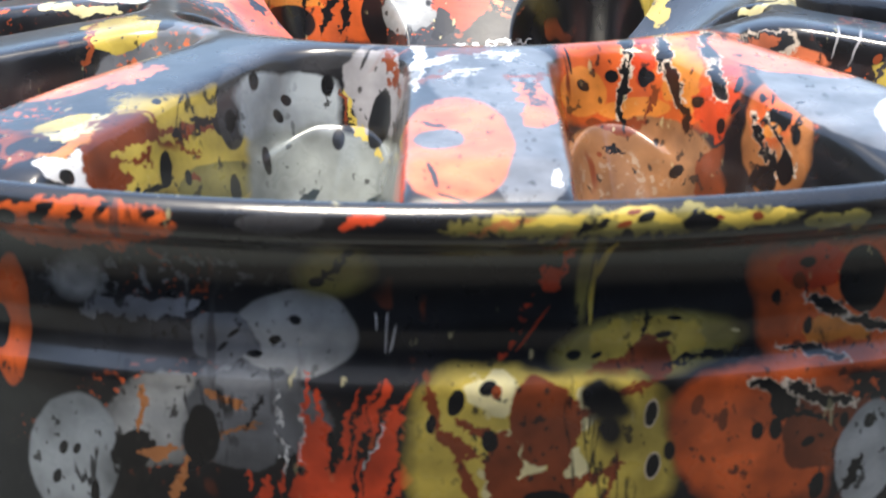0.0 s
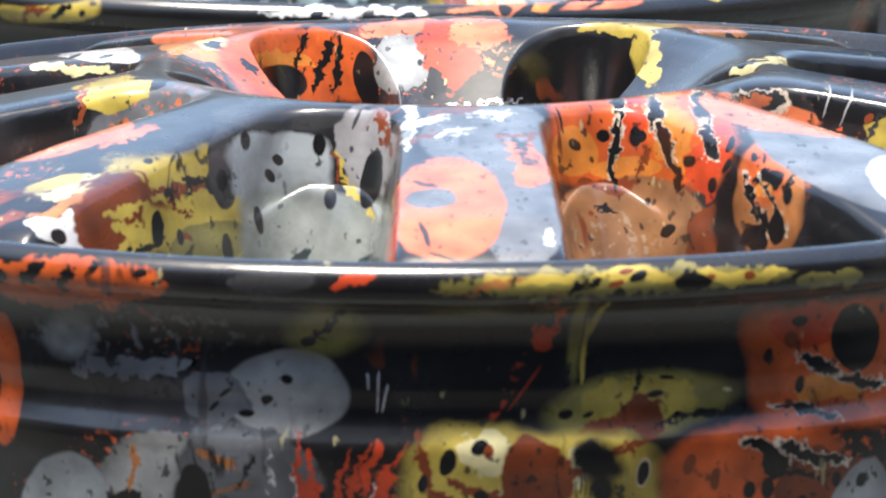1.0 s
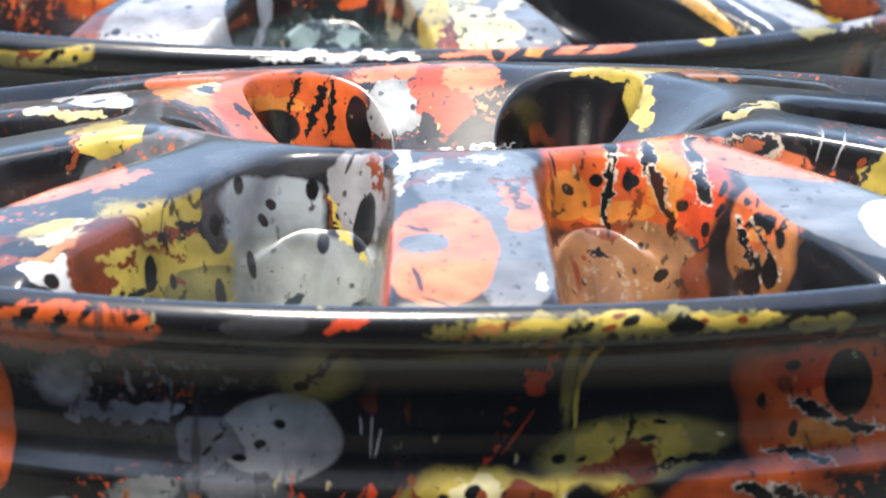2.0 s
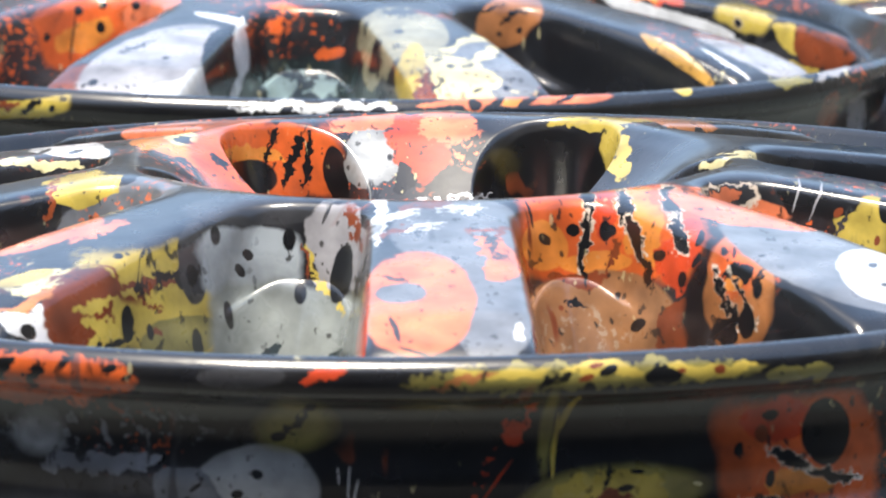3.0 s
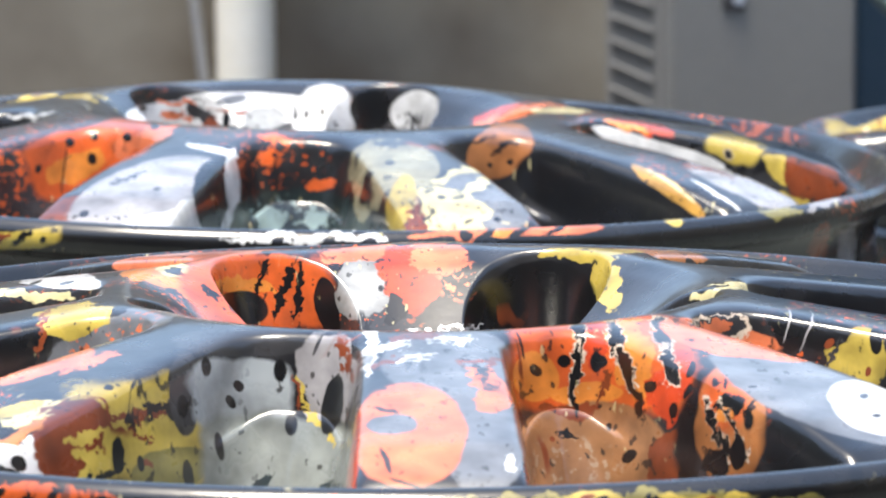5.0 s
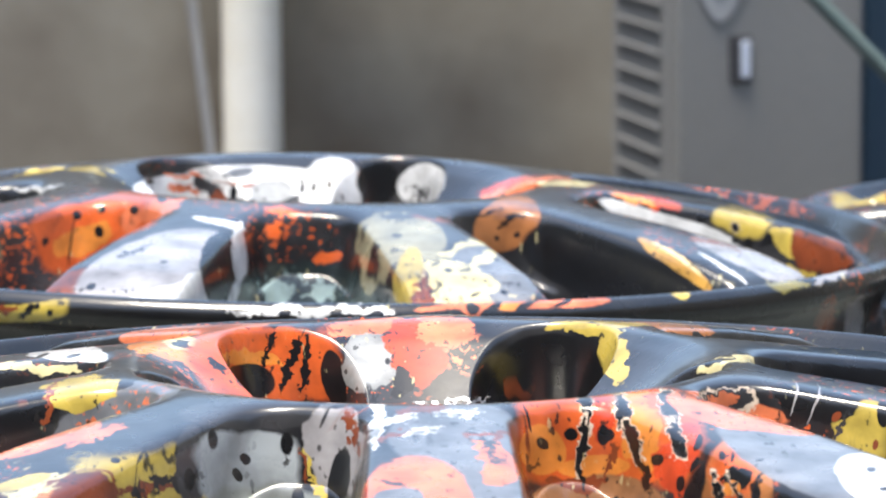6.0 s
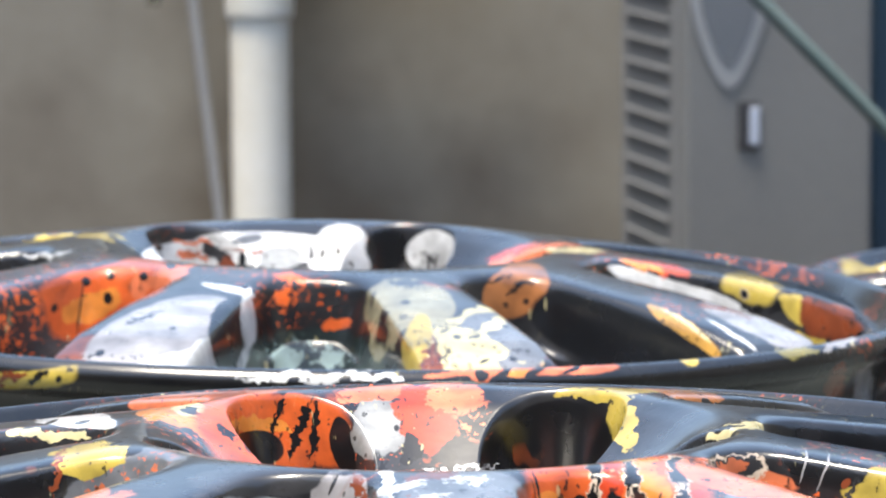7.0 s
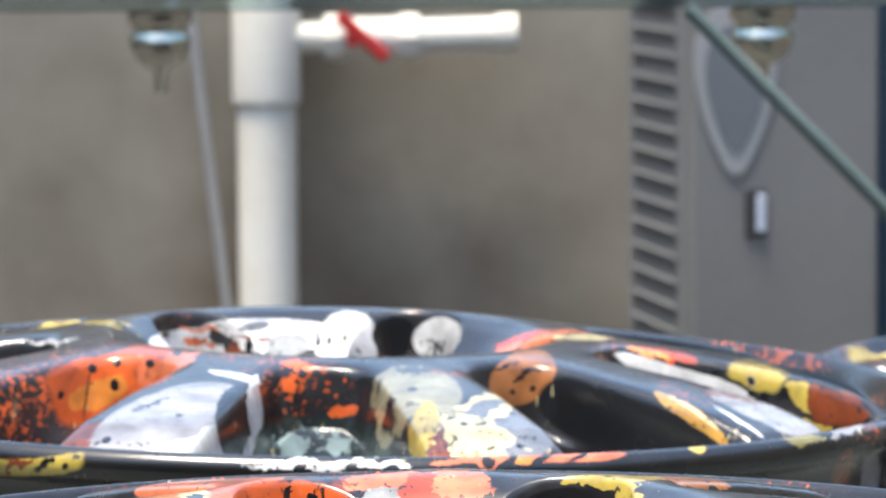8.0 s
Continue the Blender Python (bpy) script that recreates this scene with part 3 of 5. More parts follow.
film.spot(TAN, 0.0858, 0.0944, 0.0145, 0.0164, 0.0191, 0.0035, -7.7, 4, 0.9, "torn")
film.spot(YELLOW, 0.0574, 0.0821, 0.0183, 0.0191, 0.0160, 0.0023, -7.6, -3, 0.9, "torn")
film.spot(YELLOW, 0.0609, 0.0610, 0.0107, 0.0045, 0.0600, 0.0117, -8.0, -14, 0.85, "torn")
film.spot(SALMON, -0.0859, 0.0958, 0.0146, 0.0368, 0.0319, 0.0058, -7.7, -4, 0.9)
film.spot(AMBER, -0.0832, 0.0321, 0.0167, 0.0156, 0.0263, 0.0048, -8.0, 22, 0.9, "torn")
film.spot(CREAM, -0.0807, 0.0499, 0.0179, 0.0112, 0.0160, 0.0015, -7.8, 12, 0.9, "torn")
film.spot(ORANGE, -0.0560, 0.0737, 0.0049, 0.0238, 0.0600, 0.0143, -8.2, 0, 0.85, square=True)
film.spot(AMBER, -0.0633, 0.0684, 0.0086, 0.0133, 0.0160, 0.0027, -8.1, 10, 0.9, "torn")
# black oval in place of a bore: the hole's darkness is painted on
film.spot(BLACK, -0.0612, 0.0690, 0.0002, 0.0083, 0.0355, 0.0064, -8.5, 0, 0.6)
film.spot(BLACK, -0.0476, 0.0764, 0.0054, 0.0013, 0.0545, 0.0099, -8.2, 18, 0.6, "jag")
film.spot(BLACK, -0.0424, 0.0764, 0.0054, 0.0015, 0.0545, 0.0099, -8.2, 8, 0.6, "jag")
film.spot(BLACK, -0.0545, 0.0754, 0.0104, 0.0010, 0.0356, 0.0065, -8.0, 25, 0.6, "jag")
film.spot(BLACK, -0.0689, 0.0366, 0.0103, 0.0041, 0.0160, 0.0009, -8.2, 35, 0.6, "jag")
film.spot(BLACK, -0.0332, 0.0728, 0.0006, 0.0042, 0.0585, 0.0106, -8.4, -8, 0.7)
film.spot(GREY, -0.0217, 0.0705, 0.0070, 0.0091, 0.0600, 0.0114, -8.1, 0, 0.6, "torn")
film.spot(SALMON, -0.0220, 0.0878, 0.0171, 0.0134, 0.0211, 0.0038, -7.6, -10, 0.95, "jag")
film.spot(RED_ORANGE, -0.0057, 0.0782, 0.0106, 0.0099, 0.0600, 0.0133, -7.9, 0, 0.95, "torn")
film.spot(SALMON, 0.0048, 0.0859, 0.0153, 0.0096, 0.0337, 0.0061, -7.7, 0, 0.95, "jag")
film.spot(SALMON, 0.0105, 0.0766, 0.0098, 0.0086, 0.0523, 0.0095, -8.0, 0, 0.9, "spray")
film.spot(BLACK, -0.0109, 0.0643, 0.0002, 0.0030, 0.0270, 0.0049, -8.5, 0, 0.7, "torn")
film.spot(BLACK, 0.0025, 0.0640, -0.0008, 0.0023, 0.0291, 0.0053, -8.5, 5, 0.7, "torn")
# black over the right hub pocket
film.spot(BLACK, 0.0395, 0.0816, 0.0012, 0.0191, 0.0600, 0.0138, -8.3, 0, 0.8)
film.spot(BONE, -0.1203, 0.0358, 0.0155, 0.0204, 0.0400, 0.0031, -8.0, 6, 0.9)
film.spot(CHARCOAL, -0.1270, 0.0325, 0.0147, 0.0017, 0.0160, 0.0009, -8.0, -20, 0.8)
film.spot(CHARCOAL, -0.1156, 0.0249, 0.0160, 0.0026, 0.0160, 0.0007, -8.0, -10, 0.8)
film.spot(YELLOW, -0.1066, -0.0485, 0.0160, 0.0129, 0.0323, 0.0059, -8.5, 0, 0.85, "torn")
film.spot(CREAM, -0.1264, 0.0229, 0.0105, 0.0128, 0.0160, 0.0015, -8.3, 0, 0.9, "torn")
film.spot(BLACK, -0.1216, -0.0576, 0.0105, 0.0086, 0.0396, 0.0072, -8.9, 0, 0.7, "torn")
film.spot(RUST, -0.1153, -0.0549, 0.0127, 0.0012, 0.0473, 0.0086, -8.8, 4, 0.7, "jag")
film.spot(CHARCOAL, -0.0953, -0.1338, 0.0102, 0.0064, 0.0160, 0.0006, -9.5, -28, 0.8, "jag")
film.spot(SALMON, -0.0955, -0.1132, 0.0125, 0.0098, 0.0160, 0.0016, -9.2, -24, 0.9, "jag")
film.spot(BLACK, 0.0420, -0.1002, -0.0122, 0.0049, 0.0160, 0.0005, -10.4, 20, 0.8, "jag")
film.spot(RUST, 0.0378, -0.1016, -0.0136, 0.0008, 0.0160, 0.0008, -10.5, 0, 0.8)
film.spot(BLACK, 0.0542, -0.1047, -0.0098, 0.0008, 0.0160, 0.0012, -10.3, 20, 0.6)
film.spot(CHARCOAL, 0.1226, -0.0596, 0.0023, 0.0007, 0.0471, 0.0086, -9.3, 30, 0.8, "jag")
film.spot(LILAC, 0.1177, -0.0561, 0.0113, 0.0003, 0.0415, 0.0075, -8.8, 18, 0.9)
film.spot(LILAC, 0.1119, -0.0539, 0.0127, 0.0003, 0.0340, 0.0062, -8.7, 18, 0.9)
film.spot(BLACK, -0.0791, -0.1421, -0.0118, 0.0010, 0.0160, 0.0022, -10.8, -10, 0.6)
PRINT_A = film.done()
film = Printed("printed_film_rim", 5, SOOT)
film.spot(ORANGE, -0.1021, -0.2222, -0.0086, 0.0296, 0.0358, 0.0065, -11.4, 0, 0.8, "jag")
film.spot(BLACK, -0.1114, -0.2180, -0.0070, 0.0042, 0.0160, 0.0022, -11.3, -25, 0.6, "jag")
film.spot(BLACK, -0.1021, -0.2223, -0.0080, 0.0013, 0.0276, 0.0050, -11.4, 20, 0.6, "jag")
film.spot(BLACK, -0.0940, -0.2259, -0.0043, 0.0041, 0.0160, 0.0015, -11.2, -30, 0.6, "jag")
film.spot(BLACK, -0.0818, -0.2307, -0.0046, 0.0018, 0.0160, 0.0012, -11.3, -15, 0.6)
film.spot(BLACK, -0.0777, -0.2322, -0.0066, 0.0015, 0.0160, 0.0007, -11.5, -20, 0.6)
film.spot(BLACK, -0.1210, -0.2125, -0.0088, 0.0027, 0.0160, 0.0021, -11.3, 20, 0.6)
film.spot(CHARCOAL, -0.0481, -0.2400, -0.0046, 0.0116, 0.0175, 0.0032, -11.4, 0, 0.7)
film.spot(RED_ORANGE, -0.0263, -0.2431, -0.0035, 0.0060, 0.0160, 0.0022, -11.4, -18, 0.95, "jag")
film.spot(OLIVE, 0.0413, -0.2413, -0.0047, 0.0476, 0.0600, 0.0037, -11.4, -2, 0.8, "jag")
film.spot(YELLOW, 0.0161, -0.2440, -0.0035, 0.0115, 0.0160, 0.0017, -11.4, 0, 0.8, "torn")
film.spot(TAN, 0.0097, -0.2447, -0.0053, 0.0079, 0.0160, 0.0010, -11.5, -14, 0.8, "jag")
film.spot(YELLOW, 0.0428, -0.2408, -0.0038, 0.0115, 0.0160, 0.0020, -11.4, -3, 0.8, "torn")
film.spot(YELLOW, 0.0735, -0.2334, -0.0041, 0.0116, 0.0160, 0.0026, -11.3, -4, 0.8, "torn")
film.spot(BLACK, 0.0603, -0.2375, -0.0060, 0.0058, 0.0160, 0.0020, -11.5, -10, 0.7, "jag")
film.spot(BLACK, 0.0457, -0.2404, -0.0043, 0.0023, 0.0160, 0.0013, -11.4, -30, 0.6)
film.spot(RUST, 0.0425, -0.2406, -0.0028, 0.0020, 0.0160, 0.0007, -11.3, -10, 0.7)
film.spot(RUST, 0.0399, -0.2417, -0.0058, 0.0023, 0.0160, 0.0009, -11.5, -20, 0.7)
film.spot(RUST, 0.0756, -0.2328, -0.0045, 0.0016, 0.0160, 0.0013, -11.3, 0, 0.7)
film.spot(RUST, 0.0654, -0.2359, -0.0047, 0.0012, 0.0160, 0.0007, -11.4, 0, 0.7)
film.spot(BLACK, 0.0320, -0.2428, -0.0055, 0.0049, 0.0160, 0.0012, -11.5, -20, 0.6, "jag")
film.spot(OLIVE, 0.0960, -0.2254, -0.0060, 0.0088, 0.0160, 0.0026, -11.3, -6, 0.6, "torn")
film.spot(SLATE, -0.0853, -0.2168, -0.0225, 0.0402, 0.0376, 0.0068, -12.2, 0, 0.5, "spray")
film.spot(GREY, -0.1033, -0.2086, -0.0254, 0.0066, 0.0314, 0.0057, -12.2, 0, 0.45, soft=0.35)
film.spot(CHARCOAL, -0.0781, -0.2185, -0.0404, 0.0298, 0.0377, 0.0069, -13.2, 0, 0.6, soft=0.35)
film.spot(SLATE, -0.0854, -0.2173, -0.0322, 0.0179, 0.0164, 0.0030, -12.7, 0, 0.6, "jag")
film.spot(ORANGE, -0.1215, -0.1978, -0.0396, 0.0052, 0.0600, 0.0183, -12.9, 0, 0.7)
film.spot(BLACK, -0.1244, -0.1960, -0.0416, 0.0024, 0.0337, 0.0061, -13.0, 0, 0.7)
film.spot(GREY, -0.0447, -0.2291, -0.0362, 0.0159, 0.0600, 0.0118, -13.1, 0, 0.75)
film.spot(SLATE, -0.0628, -0.2236, -0.0392, 0.0089, 0.0407, 0.0074, -13.2, 0, 0.8, "torn")
film.spot(BLACK, -0.0445, -0.2292, -0.0321, 0.0015, 0.0160, 0.0012, -12.9, 0, 0.6)
film.spot(BLACK, -0.0496, -0.2273, -0.0382, 0.0016, 0.0160, 0.0012, -13.2, -8, 0.6)
film.spot(BLACK, -0.0548, -0.2257, -0.0426, 0.0019, 0.0160, 0.0010, -13.4, -10, 0.6)
film.spot(BLACK, -0.0546, -0.2272, -0.0467, 0.0021, 0.0160, 0.0007, -13.7, 0, 0.6)
film.spot(BLACK, -0.0679, -0.2229, -0.0303, 0.0021, 0.0160, 0.0019, -12.7, 0, 0.6)
film.spot(BLACK, -0.0600, -0.2251, -0.0374, 0.0021, 0.0160, 0.0006, -13.1, -40, 0.6)
film.spot(BLACK, -0.0629, -0.2235, -0.0415, 0.0018, 0.0160, 0.0006, -13.3, -40, 0.6)
film.spot(OLIVE, -0.0342, -0.2313, -0.0195, 0.0095, 0.0337, 0.0061, -12.2, 0, 0.5, soft=0.3)
film.spot(BLACK, -0.0326, -0.2324, -0.0171, 0.0012, 0.0353, 0.0064, -12.1, 35, 0.6, "jag")
film.spot(BLACK, -0.0387, -0.2297, -0.0225, 0.0021, 0.0160, 0.0013, -12.3, 0, 0.6)
film.spot(BONE, -0.0211, -0.2325, -0.0358, 0.0002, 0.0290, 0.0053, -13.1, 4, 0.9)
film.spot(BONE, -0.0194, -0.2322, -0.0374, 0.0002, 0.0209, 0.0038, -13.2, 15, 0.9)
film.spot(BONE, -0.0237, -0.2323, -0.0328, 0.0002, 0.0160, 0.0023, -12.9, 5, 0.9)
film.spot(RED_ORANGE, 0.0220, -0.2320, -0.0218, 0.0026, 0.0209, 0.0038, -12.3, 20, 0.85, "jag")
film.spot(RED_ORANGE, 0.0257, -0.2335, -0.0163, 0.0010, 0.0272, 0.0049, -12.0, 28, 0.85, "jag")
film.spot(RED_ORANGE, 0.0162, -0.2323, -0.0300, 0.0013, 0.0289, 0.0053, -12.8, 32, 0.85, "spray")
film.spot(RED_ORANGE, 0.0118, -0.2324, -0.0382, 0.0015, 0.0403, 0.0073, -13.3, 32, 0.85, "spray")
film.spot(RED_ORANGE, 0.0176, -0.2328, -0.0351, 0.0003, 0.0402, 0.0073, -13.1, 36, 0.7)
film.spot(OLIVE, 0.0308, -0.2312, -0.0213, 0.0018, 0.0600, 0.0110, -12.3, 6, 0.6, soft=0.3)
film.spot(YELLOW, 0.0330, -0.2304, -0.0260, 0.0006, 0.0483, 0.0088, -12.5, 7, 0.85)
film.spot(YELLOW, 0.0359, -0.2317, -0.0175, 0.0009, 0.0305, 0.0055, -12.1, 22, 0.85)
film.spot(OLIVE, 0.0478, -0.2270, -0.0403, 0.0243, 0.0470, 0.0085, -13.3, -8, 0.75, soft=0.12)
film.spot(YELLOW, 0.0478, -0.2275, -0.0387, 0.0147, 0.0324, 0.0059, -13.2, -6, 0.7, "torn")
film.spot(RUST, 0.0478, -0.2273, -0.0433, 0.0059, 0.0292, 0.0053, -13.5, 0, 0.6, "torn")
film.spot(BLACK, 0.0470, -0.2287, -0.0339, 0.0007, 0.0242, 0.0044, -13.0, 10, 0.6, "jag")
film.spot(RUST, 0.0389, -0.2295, -0.0458, 0.0088, 0.0160, 0.0018, -13.6, -14, 0.6, "jag")
film.spot(BLACK, 0.0282, -0.2304, -0.0419, 0.0019, 0.0160, 0.0013, -13.4, -8, 0.6)
film.spot(BLACK, 0.0338, -0.2297, -0.0423, 0.0013, 0.0160, 0.0006, -13.5, -25, 0.6)
film.spot(BLACK, 0.0507, -0.2275, -0.0372, 0.0022, 0.0160, 0.0009, -13.1, -12, 0.6)
film.spot(BLACK, 0.0537, -0.2272, -0.0329, 0.0019, 0.0160, 0.0006, -12.9, -5, 0.6)
film.spot(BLACK, 0.0657, -0.2229, -0.0441, 0.0021, 0.0160, 0.0013, -13.5, 0, 0.6)
film.spot(BLACK, 0.0612, -0.2241, -0.0441, 0.0118, 0.0160, 0.0007, -13.5, -14, 0.6, "jag")
film.spot(CREAM, 0.0698, -0.2223, -0.0373, 0.0013, 0.0160, 0.0007, -13.1, 20, 0.9)
film.spot(ORANGE, 0.0968, -0.2125, -0.0340, 0.0210, 0.0600, 0.0187, -12.8, 0, 0.7, square=True)
film.spot(AMBER, 0.0962, -0.2112, -0.0412, 0.0105, 0.0215, 0.0039, -13.1, -4, 0.8, "torn")
film.spot(RED_ORANGE, 0.0912, -0.2144, -0.0221, 0.0089, 0.0328, 0.0060, -12.1, 0, 0.8, "torn")
film.spot(BLACK, 0.1045, -0.2078, -0.0274, 0.0066, 0.0513, 0.0093, -12.3, 0, 0.6)
film.spot(BLACK, 0.0952, -0.2132, -0.0331, 0.0075, 0.0160, 0.0015, -12.7, 25, 0.6, "jag", rim=PALE)
film.spot(BLACK, 0.1071, -0.2062, -0.0390, 0.0075, 0.0160, 0.0018, -13.0, 8, 0.6, "jag", rim=PALE)
film.spot(BLACK, 0.0916, -0.2137, -0.0455, 0.0099, 0.0160, 0.0013, -13.4, 10, 0.6, "jag", rim=PALE)
film.spot(BLACK, 0.0894, -0.2146, -0.0388, 0.0013, 0.0160, 0.0025, -13.1, 10, 0.6)
film.spot(BLACK, 0.0814, -0.2180, -0.0296, 0.0012, 0.0160, 0.0022, -12.6, 25, 0.6)
film.spot(RUST, 0.0876, -0.2156, -0.0257, 0.0018, 0.0160, 0.0024, -12.3, 0, 0.6)
film.spot(BLACK, 0.0896, -0.2157, -0.0203, 0.0018, 0.0160, 0.0015, -12.0, -30, 0.6)
film.spot(GREY, -0.0815, -0.2191, -0.0617, 0.0157, 0.0600, 0.0127, -14.4, 0, 0.35, "torn")
film.spot(SLATE, -0.0555, -0.2274, -0.0596, 0.0193, 0.0600, 0.0141, -14.4, 0, 0.5, "torn")
# bone art greyed here: the barrel's shade is put into its colour
film.spot(HAZE, -0.1048, -0.2071, -0.0748, 0.0131, 0.0600, 0.0165, -14.9, 6, 0.8)
film.spot(BLACK, -0.1082, -0.2057, -0.0722, 0.0011, 0.0160, 0.0017, -14.8, 10, 0.6)
film.spot(BLACK, -0.1047, -0.2075, -0.0724, 0.0011, 0.0160, 0.0015, -14.8, 20, 0.6)
film.spot(BLACK, -0.1102, -0.2033, -0.0808, 0.0011, 0.0160, 0.0020, -15.2, 12, 0.6)
film.spot(BLACK, -0.0991, -0.2086, -0.0840, 0.0014, 0.0168, 0.0030, -15.5, 0, 0.6)
film.spot(BLACK, -0.0864, -0.2160, -0.0702, 0.0057, 0.0381, 0.0069, -14.8, 0, 0.6, "torn")
film.spot(TAN, -0.0857, -0.2181, -0.0588, 0.0010, 0.0330, 0.0060, -14.2, 8, 0.8, "jag")
film.spot(TAN, -0.0629, -0.2268, -0.0544, 0.0059, 0.0160, 0.0013, -14.1, 30, 0.8, "jag")
film.spot(TAN, -0.0810, -0.2179, -0.0712, 0.0060, 0.0160, 0.0018, -14.9, -10, 0.8, "jag")
film.spot(TAN, -0.0601, -0.2257, -0.0631, 0.0074, 0.0160, 0.0009, -14.6, -6, 0.8, "jag")
film.spot(TAN, -0.0759, -0.2188, -0.0788, 0.0015, 0.0414, 0.0075, -15.3, 25, 0.8, "jag")
film.spot(BLACK, -0.0693, -0.2228, -0.0654, 0.0046, 0.0427, 0.0078, -14.6, 0, 0.6)
film.spot(BONE, -0.0487, -0.2299, -0.0560, 0.0003, 0.0309, 0.0056, -14.2, -4, 0.9, "jag")
film.spot(BONE, -0.0475, -0.2280, -0.0687, 0.0003, 0.0326, 0.0059, -14.9, -12, 0.9, "jag")
film.spot(BLACK, -0.0555, -0.2278, -0.0580, 0.0007, 0.0326, 0.0059, -14.3, 25, 0.6, "jag")
film.spot(RED_ORANGE, -0.0305, -0.2297, -0.0774, 0.0163, 0.0359, 0.0065, -15.4, -8, 0.85, "jag")
film.spot(RED_ORANGE, -0.0393, -0.2296, -0.0683, 0.0044, 0.0489, 0.0089, -14.9, 6, 0.85, "jag")
film.spot(RED_ORANGE, -0.0215, -0.2320, -0.0677, 0.0038, 0.0600, 0.0118, -14.9, 16, 0.85, "jag")
film.spot(RED_ORANGE, -0.0418, -0.2313, -0.0556, 0.0007, 0.0486, 0.0088, -14.2, 3, 0.85, "jag")
film.spot(RED_ORANGE, -0.0387, -0.2315, -0.0571, 0.0007, 0.0405, 0.0074, -14.3, 8, 0.85, "jag")
film.spot(RED_ORANGE, -0.0315, -0.2314, -0.0632, 0.0009, 0.0600, 0.0133, -14.6, 14, 0.85, "jag")
film.spot(RED_ORANGE, -0.0273, -0.2324, -0.0599, 0.0007, 0.0600, 0.0118, -14.5, 18, 0.85, "jag")
film.spot(RED_ORANGE, -0.0230, -0.2341, -0.0550, 0.0013, 0.0485, 0.0088, -14.2, 20, 0.85, "jag")
film.spot(RED_ORANGE, -0.0176, -0.2338, -0.0581, 0.0004, 0.0566, 0.0103, -14.4, 22, 0.85, "jag")
film.spot(RED_ORANGE, -0.0484, -0.2267, -0.0767, 0.0007, 0.0246, 0.0045, -15.3, 10, 0.85, "jag")
film.spot(RED_ORANGE, -0.0530, -0.2252, -0.0801, 0.0012, 0.0246, 0.0045, -15.5, 10, 0.85, "jag")
film.spot(RED_ORANGE, -0.0575, -0.2245, -0.0772, 0.0006, 0.0160, 0.0024, -15.3, 0, 0.85, "jag")
film.spot(BLACK, -0.0351, -0.2303, -0.0681, 0.0009, 0.0374, 0.0068, -14.9, 4, 0.6, "jag")
film.spot(BLACK, -0.0259, -0.2311, -0.0709, 0.0007, 0.0488, 0.0089, -15.1, 12, 0.6, "jag")
film.spot(BLACK, -0.0290, -0.2301, -0.0758, 0.0006, 0.0326, 0.0059, -15.3, 10, 0.6, "jag")
film.spot(BLACK, -0.0193, -0.2311, -0.0755, 0.0007, 0.0326, 0.0059, -15.3, 16, 0.6, "jag")
film.spot(BONE, -0.0428, -0.2296, -0.0637, 0.0002, 0.0407, 0.0074, -14.6, 2, 0.9, "jag")
film.spot(BONE, -0.0244, -0.2319, -0.0662, 0.0002, 0.0406, 0.0074, -14.8, 18, 0.9, "jag")
film.spot(YELLOW, 0.0198, -0.2324, -0.0654, 0.0361, 0.0600, 0.0192, -14.8, 0, 0.85, square=True)
film.spot(CREAM, 0.0066, -0.2358, -0.0524, 0.0082, 0.0322, 0.0059, -14.1, 0, 0.95, "torn")
film.spot(CREAM, 0.0109, -0.2321, -0.0723, 0.0089, 0.0569, 0.0103, -15.2, 8, 0.95, "torn")
film.spot(CREAM, 0.0315, -0.2330, -0.0554, 0.0044, 0.0323, 0.0059, -14.2, 0, 0.95, "torn")
film.spot(CREAM, 0.0272, -0.2309, -0.0711, 0.0035, 0.0325, 0.0059, -15.1, 10, 0.95, "torn")
film.spot(RUST, 0.0198, -0.2336, -0.0583, 0.0081, 0.0600, 0.0118, -14.4, 8, 0.95, "torn")
film.spot(RUST, 0.0095, -0.2322, -0.0723, 0.0050, 0.0569, 0.0103, -15.2, 0, 0.95, "jag")
film.spot(RUST, -0.0088, -0.2351, -0.0548, 0.0013, 0.0484, 0.0088, -14.2, -14, 0.95, "jag")
film.spot(RUST, -0.0030, -0.2333, -0.0651, 0.0077, 0.0160, 0.0018, -14.8, 35, 0.95, "jag")
film.spot(RUST, 0.0006, -0.2320, -0.0754, 0.0015, 0.0488, 0.0089, -15.3, -20, 0.95, "jag")
film.spot(RUST, 0.0022, -0.2338, -0.0612, 0.0059, 0.0160, 0.0015, -14.6, 20, 0.95, "jag")
film.spot(RUST, 0.0257, -0.2317, -0.0664, 0.0032, 0.0600, 0.0118, -14.8, 18, 0.95, "jag")
film.spot(RUST, 0.0352, -0.2326, -0.0548, 0.0103, 0.0160, 0.0013, -14.2, -32, 0.95, "jag")
film.spot(RUST, 0.0462, -0.2312, -0.0506, 0.0059, 0.0160, 0.0010, -13.9, -30, 0.95, "jag")
film.spot(RUST, 0.0346, -0.2295, -0.0746, 0.0077, 0.0160, 0.0013, -15.3, -25, 0.95, "jag")
film.spot(RUST, 0.0376, -0.2288, -0.0764, 0.0010, 0.0408, 0.0074, -15.3, 8, 0.95, "jag")
film.spot(RUST, 0.0183, -0.2310, -0.0772, 0.0089, 0.0195, 0.0036, -15.4, 0, 0.95, "torn")
film.spot(BLACK, -0.0035, -0.2354, -0.0543, 0.0021, 0.0177, 0.0032, -14.2, 22, 0.6)
